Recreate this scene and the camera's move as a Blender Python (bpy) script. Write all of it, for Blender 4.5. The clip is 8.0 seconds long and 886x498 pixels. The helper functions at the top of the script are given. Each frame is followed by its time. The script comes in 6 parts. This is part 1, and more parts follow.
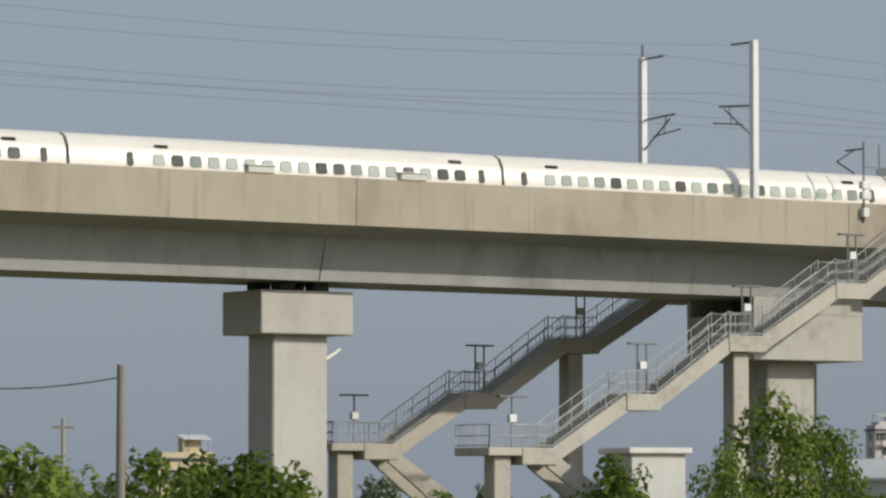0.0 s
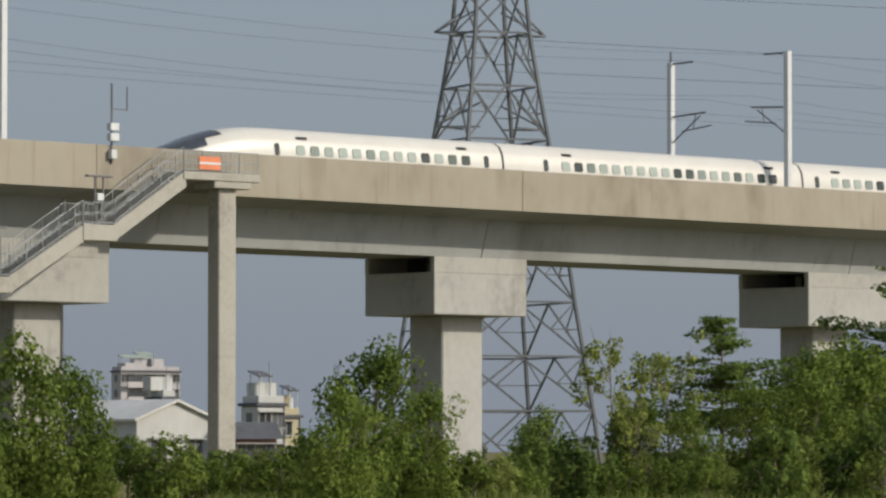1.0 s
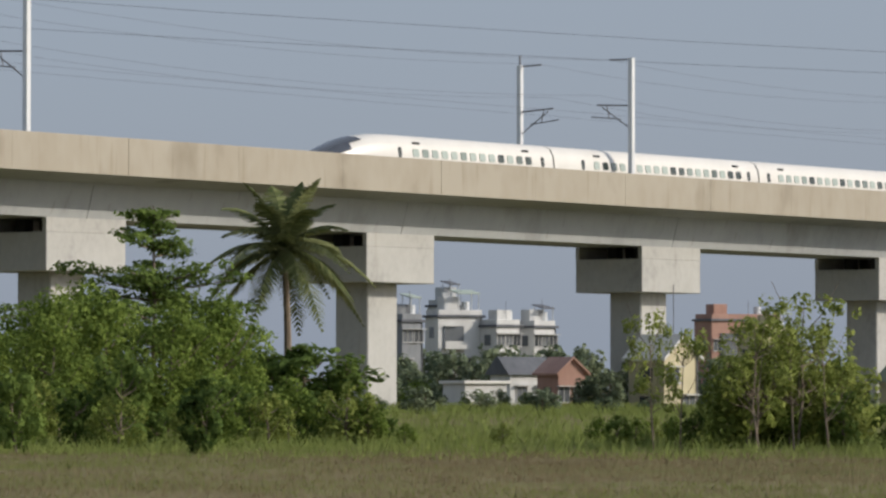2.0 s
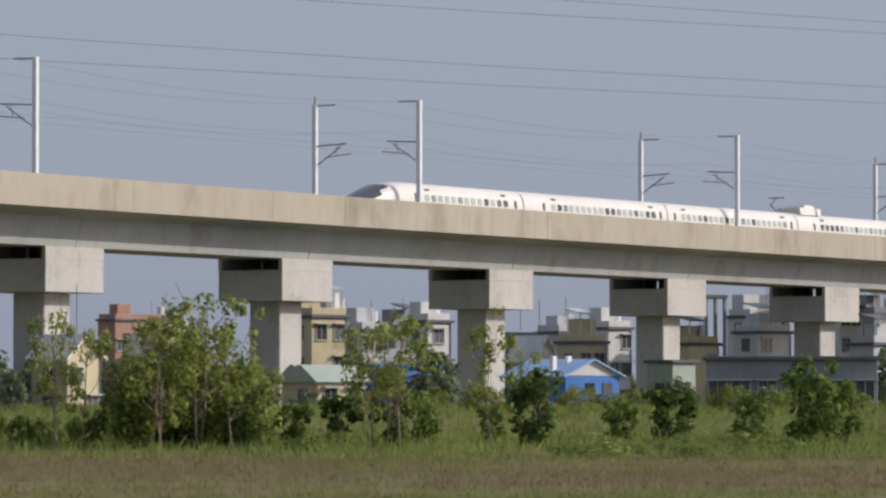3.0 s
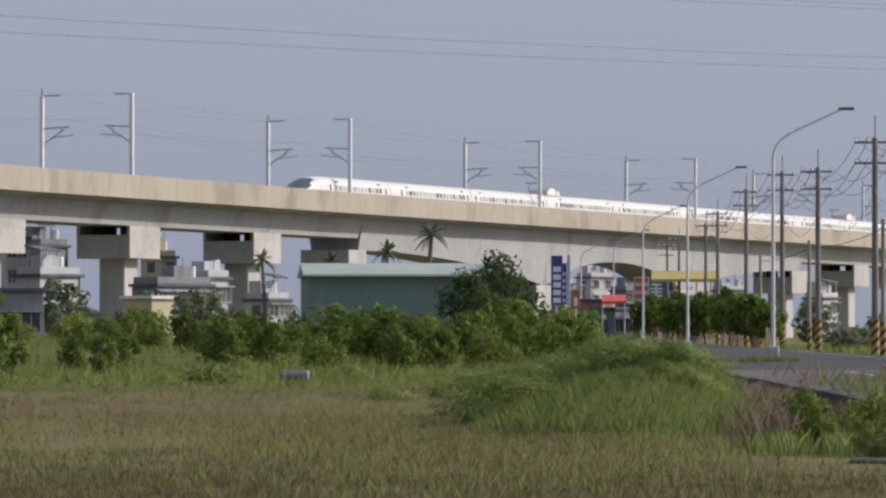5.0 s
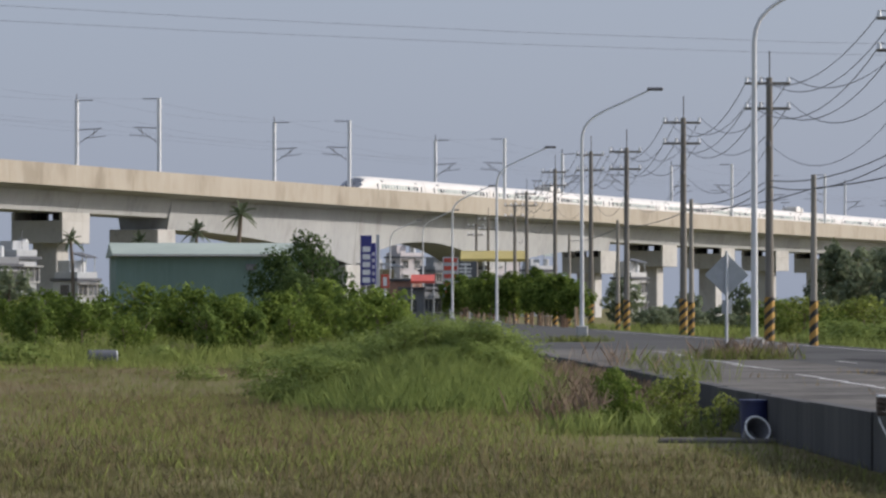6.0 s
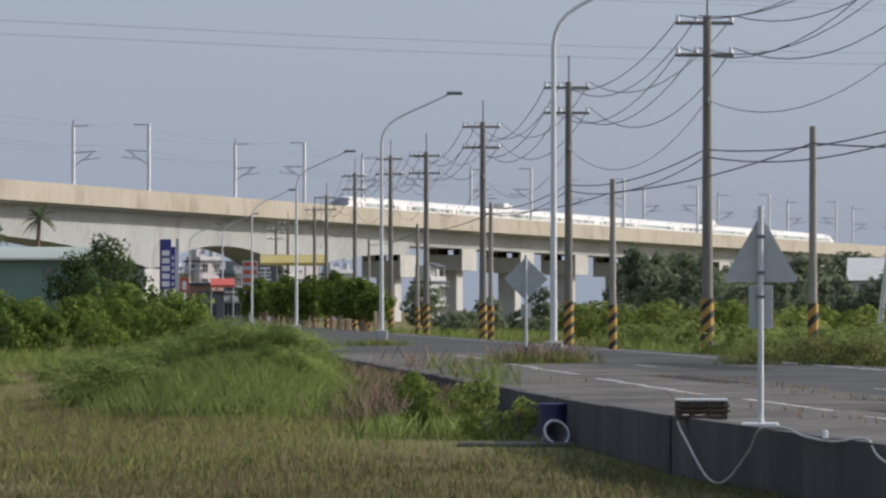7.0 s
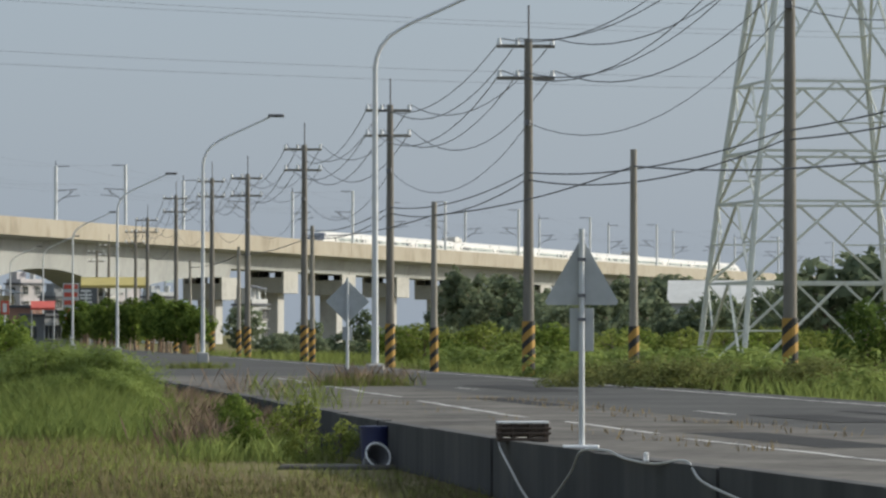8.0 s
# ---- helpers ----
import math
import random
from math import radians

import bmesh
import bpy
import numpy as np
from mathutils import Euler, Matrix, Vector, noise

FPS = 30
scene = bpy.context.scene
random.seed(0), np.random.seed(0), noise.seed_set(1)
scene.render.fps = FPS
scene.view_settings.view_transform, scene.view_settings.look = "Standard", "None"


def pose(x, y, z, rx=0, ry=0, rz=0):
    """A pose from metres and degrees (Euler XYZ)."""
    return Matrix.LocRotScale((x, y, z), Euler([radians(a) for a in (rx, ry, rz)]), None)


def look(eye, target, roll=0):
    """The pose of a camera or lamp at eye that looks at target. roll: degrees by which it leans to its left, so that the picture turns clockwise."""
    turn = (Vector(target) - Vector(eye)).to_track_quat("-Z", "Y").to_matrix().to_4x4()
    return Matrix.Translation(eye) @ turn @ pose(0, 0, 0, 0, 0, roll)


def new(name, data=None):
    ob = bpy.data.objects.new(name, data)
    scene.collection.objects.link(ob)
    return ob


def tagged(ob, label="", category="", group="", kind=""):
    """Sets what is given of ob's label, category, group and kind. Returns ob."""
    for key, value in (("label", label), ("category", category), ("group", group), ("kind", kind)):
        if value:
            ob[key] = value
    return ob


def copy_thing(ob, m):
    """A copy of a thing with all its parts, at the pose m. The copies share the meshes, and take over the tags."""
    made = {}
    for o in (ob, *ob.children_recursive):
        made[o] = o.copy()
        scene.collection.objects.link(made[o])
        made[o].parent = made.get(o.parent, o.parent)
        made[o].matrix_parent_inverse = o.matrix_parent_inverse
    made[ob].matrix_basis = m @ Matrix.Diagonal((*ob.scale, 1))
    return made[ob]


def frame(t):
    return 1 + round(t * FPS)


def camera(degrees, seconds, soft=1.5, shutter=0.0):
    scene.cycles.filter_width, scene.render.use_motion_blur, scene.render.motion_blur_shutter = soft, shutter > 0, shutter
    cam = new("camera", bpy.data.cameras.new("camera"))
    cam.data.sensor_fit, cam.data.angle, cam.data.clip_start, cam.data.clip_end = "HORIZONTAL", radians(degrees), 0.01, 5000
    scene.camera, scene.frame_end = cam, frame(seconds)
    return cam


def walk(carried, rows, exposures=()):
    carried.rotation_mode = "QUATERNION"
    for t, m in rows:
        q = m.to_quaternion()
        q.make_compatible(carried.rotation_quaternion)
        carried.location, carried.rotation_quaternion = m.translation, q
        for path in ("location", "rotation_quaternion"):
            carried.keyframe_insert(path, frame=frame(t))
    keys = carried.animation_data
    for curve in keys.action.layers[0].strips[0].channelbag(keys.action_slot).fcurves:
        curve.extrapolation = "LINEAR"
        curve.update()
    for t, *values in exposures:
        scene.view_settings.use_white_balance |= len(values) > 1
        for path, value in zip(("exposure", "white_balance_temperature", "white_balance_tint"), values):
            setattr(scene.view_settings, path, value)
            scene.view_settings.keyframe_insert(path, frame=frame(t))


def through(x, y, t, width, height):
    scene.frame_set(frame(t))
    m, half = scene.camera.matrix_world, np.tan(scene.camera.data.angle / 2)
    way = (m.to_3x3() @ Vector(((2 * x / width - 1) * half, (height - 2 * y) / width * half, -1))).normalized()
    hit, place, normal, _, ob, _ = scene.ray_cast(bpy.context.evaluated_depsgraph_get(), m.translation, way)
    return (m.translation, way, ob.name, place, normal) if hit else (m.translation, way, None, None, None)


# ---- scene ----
cam = camera(11.195, 8.0, soft=2.5)
PATH = [
    (0, pose(0, 0, 2.1, 93.298, 0, -33.461)),
    (0.1, pose(0, 0, 2.1, 93.269, 0, -34.732)),
    (0.2, pose(0, 0, 2.1, 93.248, 0, -35.735)),
    (0.3, pose(0, 0, 2.1, 93.241, 0, -36.866)),
    (0.4, pose(0, 0, 2.1, 93.219, 0, -37.840)),
    (0.5, pose(0, 0, 2.1, 93.169, 0, -38.689)),
    (0.6, pose(0, 0, 2.1, 93.112, 0, -39.588)),
    (0.7, pose(0, 0, 2.1, 93.012, 0, -40.505)),
    (0.8, pose(0, 0, 2.1, 92.847, 0, -41.464)),
    (0.9, pose(0, 0, 2.1, 92.668, 0, -42.159)),
    (1, pose(0, 0, 2.1, 92.553, 0, -42.993)),
    (1.1, pose(0, 0, 2.1, 92.389, 0, -44.086)),
    (1.2, pose(0, 0, 2.1, 92.231, 0, -45.446)),
    (1.3, pose(0, 0, 2.1, 92.109, 0, -46.857)),
    (1.4, pose(0, 0, 2.1, 92.016, 0, -48.182)),
    (1.5, pose(0, 0, 2.1, 91.952, 0, -49.292)),
    (1.6, pose(0, 0, 2.1, 91.959, 0, -50.145)),
    (1.7, pose(0, 0, 2.1, 91.952, 0, -50.789)),
    (1.8, pose(0, 0, 2.1, 91.923, 0, -51.434)),
    (1.9, pose(0, 0, 2.1, 91.880, 0, -52.071)),
    (2, pose(0, 0, 2.1, 91.851, 0, -52.637)),
    (2.2, pose(0, 0, 2.1, 91.787, 0, -54.198)),
    (3.3, pose(0, 0, 2.1, 91.881, 0, -62.042)),
    (3.5, pose(0, 0, 2.1, 91.859, 0, -63.194)),
    (4, pose(0, 0, 2.1, 91.662, 0, -66.187)),
    (4.5, pose(0, 0, 2.1, 91.255, 0, -68.819)),
    (4.7, pose(0, 0, 2.1, 91.127, 0, -69.707)),
    (5.8, pose(0, 0, 2.1, 90.763, 0, -72.615)),
    (6, pose(0, 0, 2.1, 90.727, 0, -73.145)),
    (6.5, pose(0, 0, 2.1, 90.698, 0, -74.370)),
    (7, pose(0, 0, 2.1, 90.777, 0, -75.684)),
    (7.5, pose(0, 0, 2.1, 91.056, 0, -77.210)),
    (8, pose(0, 0, 2.1, 91.064, 0, -77.947)),
]
walk(cam, PATH, [(0, 0.0, 6600, 7), (1.0, -0.08, 6650, 7), (1.5, 0.04, 6600, 8), (2.2, 0.14, 6450, 11), (3.3, 0.16, 6420, 16), (4.5, 0.18, 6380, 16), (6.0, 0.28, 6340, 14), (7.0, 0.32, 6350, 12), (8.0, 0.34, 6550, 5)])

# ---- light ----
SUN_FROM = Vector((0.44, -0.75, 0.45)).normalized()
world = bpy.data.worlds.new("sky")
scene.world = world
world.use_nodes = True
wn, wl = world.node_tree.nodes, world.node_tree.links
sky = wn.new("ShaderNodeTexSky")
sky.sky_type, sky.sun_disc = "NISHITA", False
sky.sun_elevation = math.asin(SUN_FROM.z)
sky.sun_rotation = math.atan2(SUN_FROM.x, SUN_FROM.y)
sky.air_density, sky.dust_density, sky.ozone_density = 1.0, 3.0, 1.5
haze = wn.new("ShaderNodeMix")
haze.data_type = "RGBA"
# thick haze low down, thinner towards the zenith
direction, axes, height = wn.new("ShaderNodeTexCoord"), wn.new("ShaderNodeSeparateXYZ"), wn.new("ShaderNodeMapRange")
height.inputs["From Min"].default_value, height.inputs["From Max"].default_value = 0.12, 0.7
height.inputs["To Min"].default_value, height.inputs["To Max"].default_value = 0.74, 1.0
wl.new(direction.outputs["Generated"], axes.inputs[0]), wl.new(axes.outputs[2], height.inputs[0]), wl.new(height.outputs[0], haze.inputs[0])
haze.inputs[7].default_value = (3.15, 3.65, 4.55, 1)
wl.new(sky.outputs[0], haze.inputs[6])
# haze scatters forward: the sky grows brighter all the way towards the sun
toward, glow = wn.new("ShaderNodeVectorMath"), wn.new("ShaderNodeMapRange")
toward.operation, toward.inputs[1].default_value = "DOT_PRODUCT", SUN_FROM
glow.interpolation_type = "SMOOTHSTEP"
glow.inputs["From Min"].default_value, glow.inputs["From Max"].default_value = 0.4, 1.0
glow.inputs["To Min"].default_value, glow.inputs["To Max"].default_value = 1.0, 2.4
bright = wn.new("ShaderNodeVectorMath")
bright.operation = "SCALE"
wl.new(direction.outputs["Generated"], toward.inputs[0]), wl.new(toward.outputs["Value"], glow.inputs[0])
wl.new(haze.outputs[2], bright.inputs[0]), wl.new(glow.outputs[0], bright.inputs["Scale"])
wl.new(bright.outputs[0], wn["Background"].inputs[0])
wn["Background"].inputs[1].default_value = 0.1
sun = new("sun", bpy.data.lights.new("sun", "SUN"))
sun.data.energy, sun.data.angle, sun.data.color = 3.3, radians(1.0), (1.0, 0.905, 0.775)
sun.matrix_world = look((0, 0, 60), Vector((0, 0, 60)) - SUN_FROM)


# ---- materials ----
def material(name, colors, rough=0.8, metal=0.0, scale=1.0, stretch=(1, 1, 1), bump=0.0, fine=6.0, spread=(0.3, 0.7),
             per_object=0.0, island=0.0, spec=0.5, coords="Object", stains=0.0):
    """Two scales of noise between the colours, some bump, and variation by object or by island."""
    m = bpy.data.materials.new(name)
    m.use_nodes = True
    n, l = m.node_tree.nodes, m.node_tree.links
    b = n["Principled BSDF"]
    b.inputs["Roughness"].default_value, b.inputs["Metallic"].default_value = rough, metal
    b.inputs["Specular IOR Level"].default_value = spec
    tc, mp = n.new("ShaderNodeTexCoord"), n.new("ShaderNodeMapping")
    mp.inputs["Scale"].default_value = [scale * s for s in stretch]
    if coords == "World":
        geo = n.new("ShaderNodeNewGeometry")
        l.new(geo.outputs["Position"], mp.inputs[0])
    else:
        l.new(tc.outputs[coords], mp.inputs[0])
    big, small = n.new("ShaderNodeTexNoise"), n.new("ShaderNodeTexNoise")
    big.inputs["Scale"].default_value, big.inputs["Detail"].default_value = 1.0, 5
    small.inputs["Scale"].default_value, small.inputs["Detail"].default_value = fine, 4
    for t in (big, small):
        l.new(mp.outputs[0], t.inputs["Vector"])
    add = n.new("ShaderNodeMix")
    add.inputs[0].default_value = 0.35
    l.new(big.outputs[0], add.inputs[2]), l.new(small.outputs[0], add.inputs[3])
    value = add.outputs[0]
    for amount, kind in ((per_object, 0), (island, 1)):
        if amount:
            src = n.new("ShaderNodeObjectInfo" if kind == 0 else "ShaderNodeNewGeometry")
            mad = n.new("ShaderNodeMath")
            mad.operation = "MULTIPLY_ADD"
            mad.inputs[1].default_value = amount
            l.new(src.outputs["Random" if kind == 0 else "Random Per Island"], mad.inputs[0])
            sub = n.new("ShaderNodeMath")
            sub.operation = "SUBTRACT"
            sub.inputs[1].default_value = amount / 2
            l.new(value, sub.inputs[0]), l.new(sub.outputs[0], mad.inputs[2])
            value = mad.outputs[0]
    ramp = n.new("ShaderNodeValToRGB")
    ramp.color_ramp.elements[0].position, ramp.color_ramp.elements[1].position = spread
    cols = [(*c, 1) for c in colors]
    ramp.color_ramp.elements[0].color, ramp.color_ramp.elements[1].color = cols[0], cols[-1]
    for i, c in enumerate(cols[1:-1]):
        e = ramp.color_ramp.elements.new(spread[0] + (spread[1] - spread[0]) * (i + 1) / (len(cols) - 1))
        e.color = c
    l.new(value, ramp.inputs[0])
    colour = ramp.outputs[0]
    for size, tall, cut, dark in ((0.22, 0.5, 0.57, 0.55), (2.2, 0.07, 0.60, 0.7)) if stains else ():
        sm, sn, sr, mx = n.new("ShaderNodeMapping"), n.new("ShaderNodeTexNoise"), n.new("ShaderNodeMapRange"), n.new("ShaderNodeMix")
        sm.inputs["Scale"].default_value = (size, size, size * tall)
        sm.inputs["Location"].default_value = (17 * size, 5, 3)
        l.new(mp.inputs[0].links[0].from_socket, sm.inputs[0]), l.new(sm.outputs[0], sn.inputs["Vector"])
        sn.inputs["Scale"].default_value, sn.inputs["Detail"].default_value = 1.0, 7
        sr.inputs["From Min"].default_value, sr.inputs["From Max"].default_value, sr.inputs["To Max"].default_value = cut, cut + 0.12, stains
        mx.data_type, mx.blend_type = "RGBA", "MULTIPLY"
        mx.inputs[7].default_value = (dark, dark * 0.95, dark * 0.86, 1)
        l.new(sn.outputs[0], sr.inputs[0]), l.new(sr.outputs[0], mx.inputs[0]), l.new(colour, mx.inputs[6])
        colour = mx.outputs[2]
    l.new(colour, b.inputs["Base Color"])
    if bump:
        bp = n.new("ShaderNodeBump")
        bp.inputs["Strength"].default_value, bp.inputs["Distance"].default_value = bump, 0.05
        l.new(small.outputs[0], bp.inputs["Height"]), l.new(bp.outputs[0], b.inputs["Normal"])
    return m


def foliage(name, dark, light, through=0.45, scale=0.6):
    """Leaves: colour by island, a little light let through."""
    m = material(name, [dark, light], rough=0.75, scale=scale, island=0.45, spread=(0.25, 0.75), spec=0.03, per_object=0.4)
    n, l = m.node_tree.nodes, m.node_tree.links
    b, out = n["Principled BSDF"], n["Material Output"]
    tr, mix = n.new("ShaderNodeBsdfTranslucent"), n.new("ShaderNodeMixShader")
    mix.inputs[0].default_value = through
    l.new(b.inputs["Base Color"].links[0].from_socket, tr.inputs["Color"])
    l.new(b.outputs[0], mix.inputs[1]), l.new(tr.outputs[0], mix.inputs[2]), l.new(mix.outputs[0], out.inputs["Surface"])
    return m


CONCRETE = material("weathered_concrete", [(0.252, 0.262, 0.262), (0.325, 0.336, 0.336), (0.36, 0.37, 0.368)], stains=0.5, rough=0.9, scale=0.13,
                    stretch=(1, 1, 0.6), bump=0.12, fine=9, spread=(0.28, 0.66), coords="World")
PARAPET = material("streaked_parapet_concrete", [(0.235, 0.205, 0.16), (0.325, 0.288, 0.228), (0.355, 0.32, 0.26)], stains=0.5, rough=0.92, scale=0.14,
                   stretch=(1.0, 1.0, 0.5), bump=0.15, fine=7, spread=(0.30, 0.58), coords="World", per_object=0.05)
PALE = material("pale_pier_concrete", [(0.305, 0.302, 0.286), (0.395, 0.39, 0.37), (0.43, 0.426, 0.405)], stains=0.35, rough=0.9, scale=0.3,
                stretch=(1, 1, 0.8), bump=0.15, fine=8, spread=(0.30, 0.62), coords="World", per_object=0.06)
TRAIN_WHITE = material("cream_white_train_paint", [(0.57, 0.545, 0.50), (0.63, 0.61, 0.565)], rough=0.35, scale=0.4, fine=5)
# paler train panes carry reflected sky and blinds in their colour
GLASS = material("dark_to_pale_window_glass", [(0.03, 0.04, 0.036), (0.20, 0.24, 0.215), (0.36, 0.41, 0.37)], rough=0.15, scale=0.02, per_object=0.9, spec=0.4, spread=(0.15, 0.6))
DARK = material("dark_rubber_and_gaps", [(0.015, 0.015, 0.016), (0.04, 0.04, 0.04)], rough=0.7, scale=3)
DOOR_GLASS = material("dark_door_glass", [(0.02, 0.025, 0.024), (0.06, 0.07, 0.066)], rough=0.15, scale=0.5)
WINDSHIELD = material("dark_nose_windshield", [(0.035, 0.04, 0.05), (0.06, 0.065, 0.08)], rough=0.15, scale=0.7)
STEEL = material("galvanised_steel", [(0.45, 0.47, 0.48), (0.62, 0.64, 0.65)], rough=0.55, metal=0.25, scale=1.5, fine=5)
WIRE = material("dark_wire", [(0.05, 0.055, 0.06), (0.10, 0.10, 0.11)], rough=0.6, scale=2)
ASPHALT = material("worn_asphalt", [(0.042, 0.041, 0.040), (0.068, 0.067, 0.065), (0.10, 0.097, 0.092)], spec=0.15, rough=0.92, scale=0.25, bump=0.2, fine=12,
                   spread=(0.3, 0.7), coords="World")
FIELD = material("grassy_field_soil", [(0.107, 0.132, 0.039), (0.152, 0.149, 0.061), (0.189, 0.159, 0.090), (0.128, 0.140, 0.049)], rough=0.95, scale=0.05,
                 bump=0.1, fine=20, spread=(0.32, 0.68), coords="World", spec=0.03)


# ---- building helpers ----
def add_box(bm, x0, x1, y0, y1, z0, z1, m=None):
    v = [bm.verts.new((x, y, z)) for x in (x0, x1) for y in (y0, y1) for z in (z0, z1)]
    if m is not None:
        for q in v:
            q.co = m @ q.co
    for a, b, c, d in ((0, 1, 3, 2), (4, 6, 7, 5), (0, 4, 5, 1), (2, 3, 7, 6), (0, 2, 6, 4), (1, 5, 7, 3)):
        bm.faces.new((v[a], v[b], v[c], v[d]))
    return bm


def box(x0, x1, y0, y1, z0, z1, bevel=0.0, m=None):
    bm = add_box(bmesh.new(), x0, x1, y0, y1, z0, z1, m)
    if bevel:
        bmesh.ops.bevel(bm, geom=bm.edges[:], offset=bevel, segments=1, affect="EDGES")
    return bm


def add_tube(bm, p, q, r0, r1=None, sides=8, caps=True):
    r1 = r0 if r1 is None else r1
    p, q = Vector(p), Vector(q)
    w = (q - p).normalized()
    u = w.orthogonal().normalized()
    v = w.cross(u)
    rings = []
    for c, r in ((p, r0), (q, r1)):
        rings.append([bm.verts.new(c + (u * math.cos(i * math.tau / sides) + v * math.sin(i * math.tau / sides)) * r) for i in range(sides)])
    for i in range(sides):
        j = (i + 1) % sides
        bm.faces.new((rings[0][i], rings[0][j], rings[1][j], rings[1][i]))
    if caps:
        bm.faces.new(rings[0][::-1]), bm.faces.new(rings[1])
    return bm


def tube(p, q, r0, r1=None, sides=8):
    return add_tube(bmesh.new(), p, q, r0, r1, sides)


def add_chain(bm, points, radii, sides=6):
    """A bent tube through points, closed at both ends."""
    rings = []
    pts = [Vector(p) for p in points]
    for i, p in enumerate(pts):
        w = (pts[min(i + 1, len(pts) - 1)] - pts[max(i - 1, 0)]).normalized()
        u = w.cross(Vector((0.31, 0.95, 0.05)))
        u = u.normalized() if u.length > 1e-4 else w.orthogonal().normalized()
        v = w.cross(u)
        r = radii if isinstance(radii, (int, float)) else radii[i]
        rings.append([bm.verts.new(p + (u * math.cos(k * math.tau / sides) + v * math.sin(k * math.tau / sides)) * r) for k in range(sides)])
    for a, b in zip(rings, rings[1:]):
        for i in range(sides):
            j = (i + 1) % sides
            bm.faces.new((a[i], a[j], b[j], b[i]))
    bm.faces.new(rings[0][::-1]), bm.faces.new(rings[-1])
    return bm


def prism(profile, x0, x1):
    """A closed (y, z) outline drawn along x."""
    bm = bmesh.new()
    a = [bm.verts.new((x0, y, z)) for y, z in profile]
    b = [bm.verts.new((x1, y, z)) for y, z in profile]
    k = len(profile)
    for i in range(k):
        j = (i + 1) % k
        bm.faces.new((a[i], b[i], b[j], a[j]))
    bm.faces.new(a), bm.faces.new(b[::-1])
    return bm


def mesh_of(name, bm, mat, smooth=False):
    bmesh.ops.recalc_face_normals(bm, faces=bm.faces[:])
    me = bpy.data.meshes.new(name)
    bm.to_mesh(me)
    bm.free()
    me.materials.append(mat)
    if smooth:
        for p in me.polygons:
            p.use_smooth = True
        me.set_sharp_from_angle(angle=radians(50))
    return me


def part(name, bm, mat, parent=None, label="", smooth=False, at=None):
    """One bmesh (or a ready mesh) as one object under a thing or a part."""
    me = bm if isinstance(bm, bpy.types.Mesh) else mesh_of(name, bm, mat, smooth)
    ob = new(name, me)
    if at is not None:
        ob.matrix_basis = at
    if parent:
        ob.parent = parent
    return tagged(ob, label)


def thing(name, label, category, group="", kind="", m=None):
    ob = new(name)
    if m is not None:
        ob.matrix_basis = m
    return tagged(ob, label, category, group, kind)


# ---- the ground ----
def viaduct_y(s):
    """Outer face of the viaduct's near parapet."""
    return 189.1 - 4.87e-5 * s * s


def viaduct_top(s):
    return 18.88 - 0.0034 * s


def viaduct_pose(s, off=0.0, z=0.0):
    return pose(s, viaduct_y(s) + off, z, 0, 0, math.degrees(math.atan(-9.74e-5 * s)))


def polar(azimuth, distance, z=0.0):
    a = radians(azimuth)
    return Vector((distance * math.sin(a), distance * math.cos(a), z))


# near and far edge of the road, station by station
ROAD_NEAR = [(-60, -33), (0, -11), (42.3, 4.8), (60.2, 12.0), (77.7, 18.2), (142, 40.2), (205, 62), (290, 91.5), (380, 122.5), (500, 164.5), (640, 213)]
ROAD = [((x, y), (x + 4.1, y - 11.8)) for x, y in ROAD_NEAR]
ROAD_Z = 0.65


def ease(t):
    t = min(max(t, 0.0), 1.0)
    return t * t * (3 - 2 * t)


def ground_height(x, y):
    r = math.hypot(x, y)
    t = min(max((r - 110) / 200, 0), 1)
    h = 0.50 * t * t * (3 - 2 * t) - 0.08
    h += 0.10 * noise.noise((x * 0.03, y * 0.03, 0)) + 0.05 * noise.noise((x * 0.11, y * 0.11, 3))
    # the field climbs to a bank below the viaduct, away from the road
    a = math.degrees(math.atan2(x, y)) if r > 20 else 0
    h += 0.65 * ease((r - 165) / 110) * ease((70.0 - a) / 2.5) * ease((a - 44) / 4)
    # a low hump of earth overgrown with weeds
    h += 1.15 * math.exp(-((a - 73.12) / 1.35) ** 2 - ((r - 100) / 15) ** 2)
    # the land lies just under the road's slab where the road runs, and level with it beyond
    side, dist = road_side(x, y)
    if side > 0:
        h = h if dist < 5 else max(h, ROAD_Z - 0.25)
        h = min(h, ROAD_Z - 0.22 + 0.01 * max(dist - 12, 0))
    return h


def road_side(x, y):
    """Which side of the road's near edge a place lies on (positive: road and beyond), and how far."""
    best = (1e9, -1)
    for (a, _), (b, _) in zip(ROAD, ROAD[1:]):
        ax, ay, bx, by = *a, *b
        dx, dy = bx - ax, by - ay
        t = min(max(((x - ax) * dx + (y - ay) * dy) / (dx * dx + dy * dy), 0), 1)
        px, py = x - ax - t * dx, y - ay - t * dy
        d = math.hypot(px, py)
        if d < best[0]:
            best = (d, 1 if dx * py - dy * px < 0 else -1)
    return best[1], best[0]


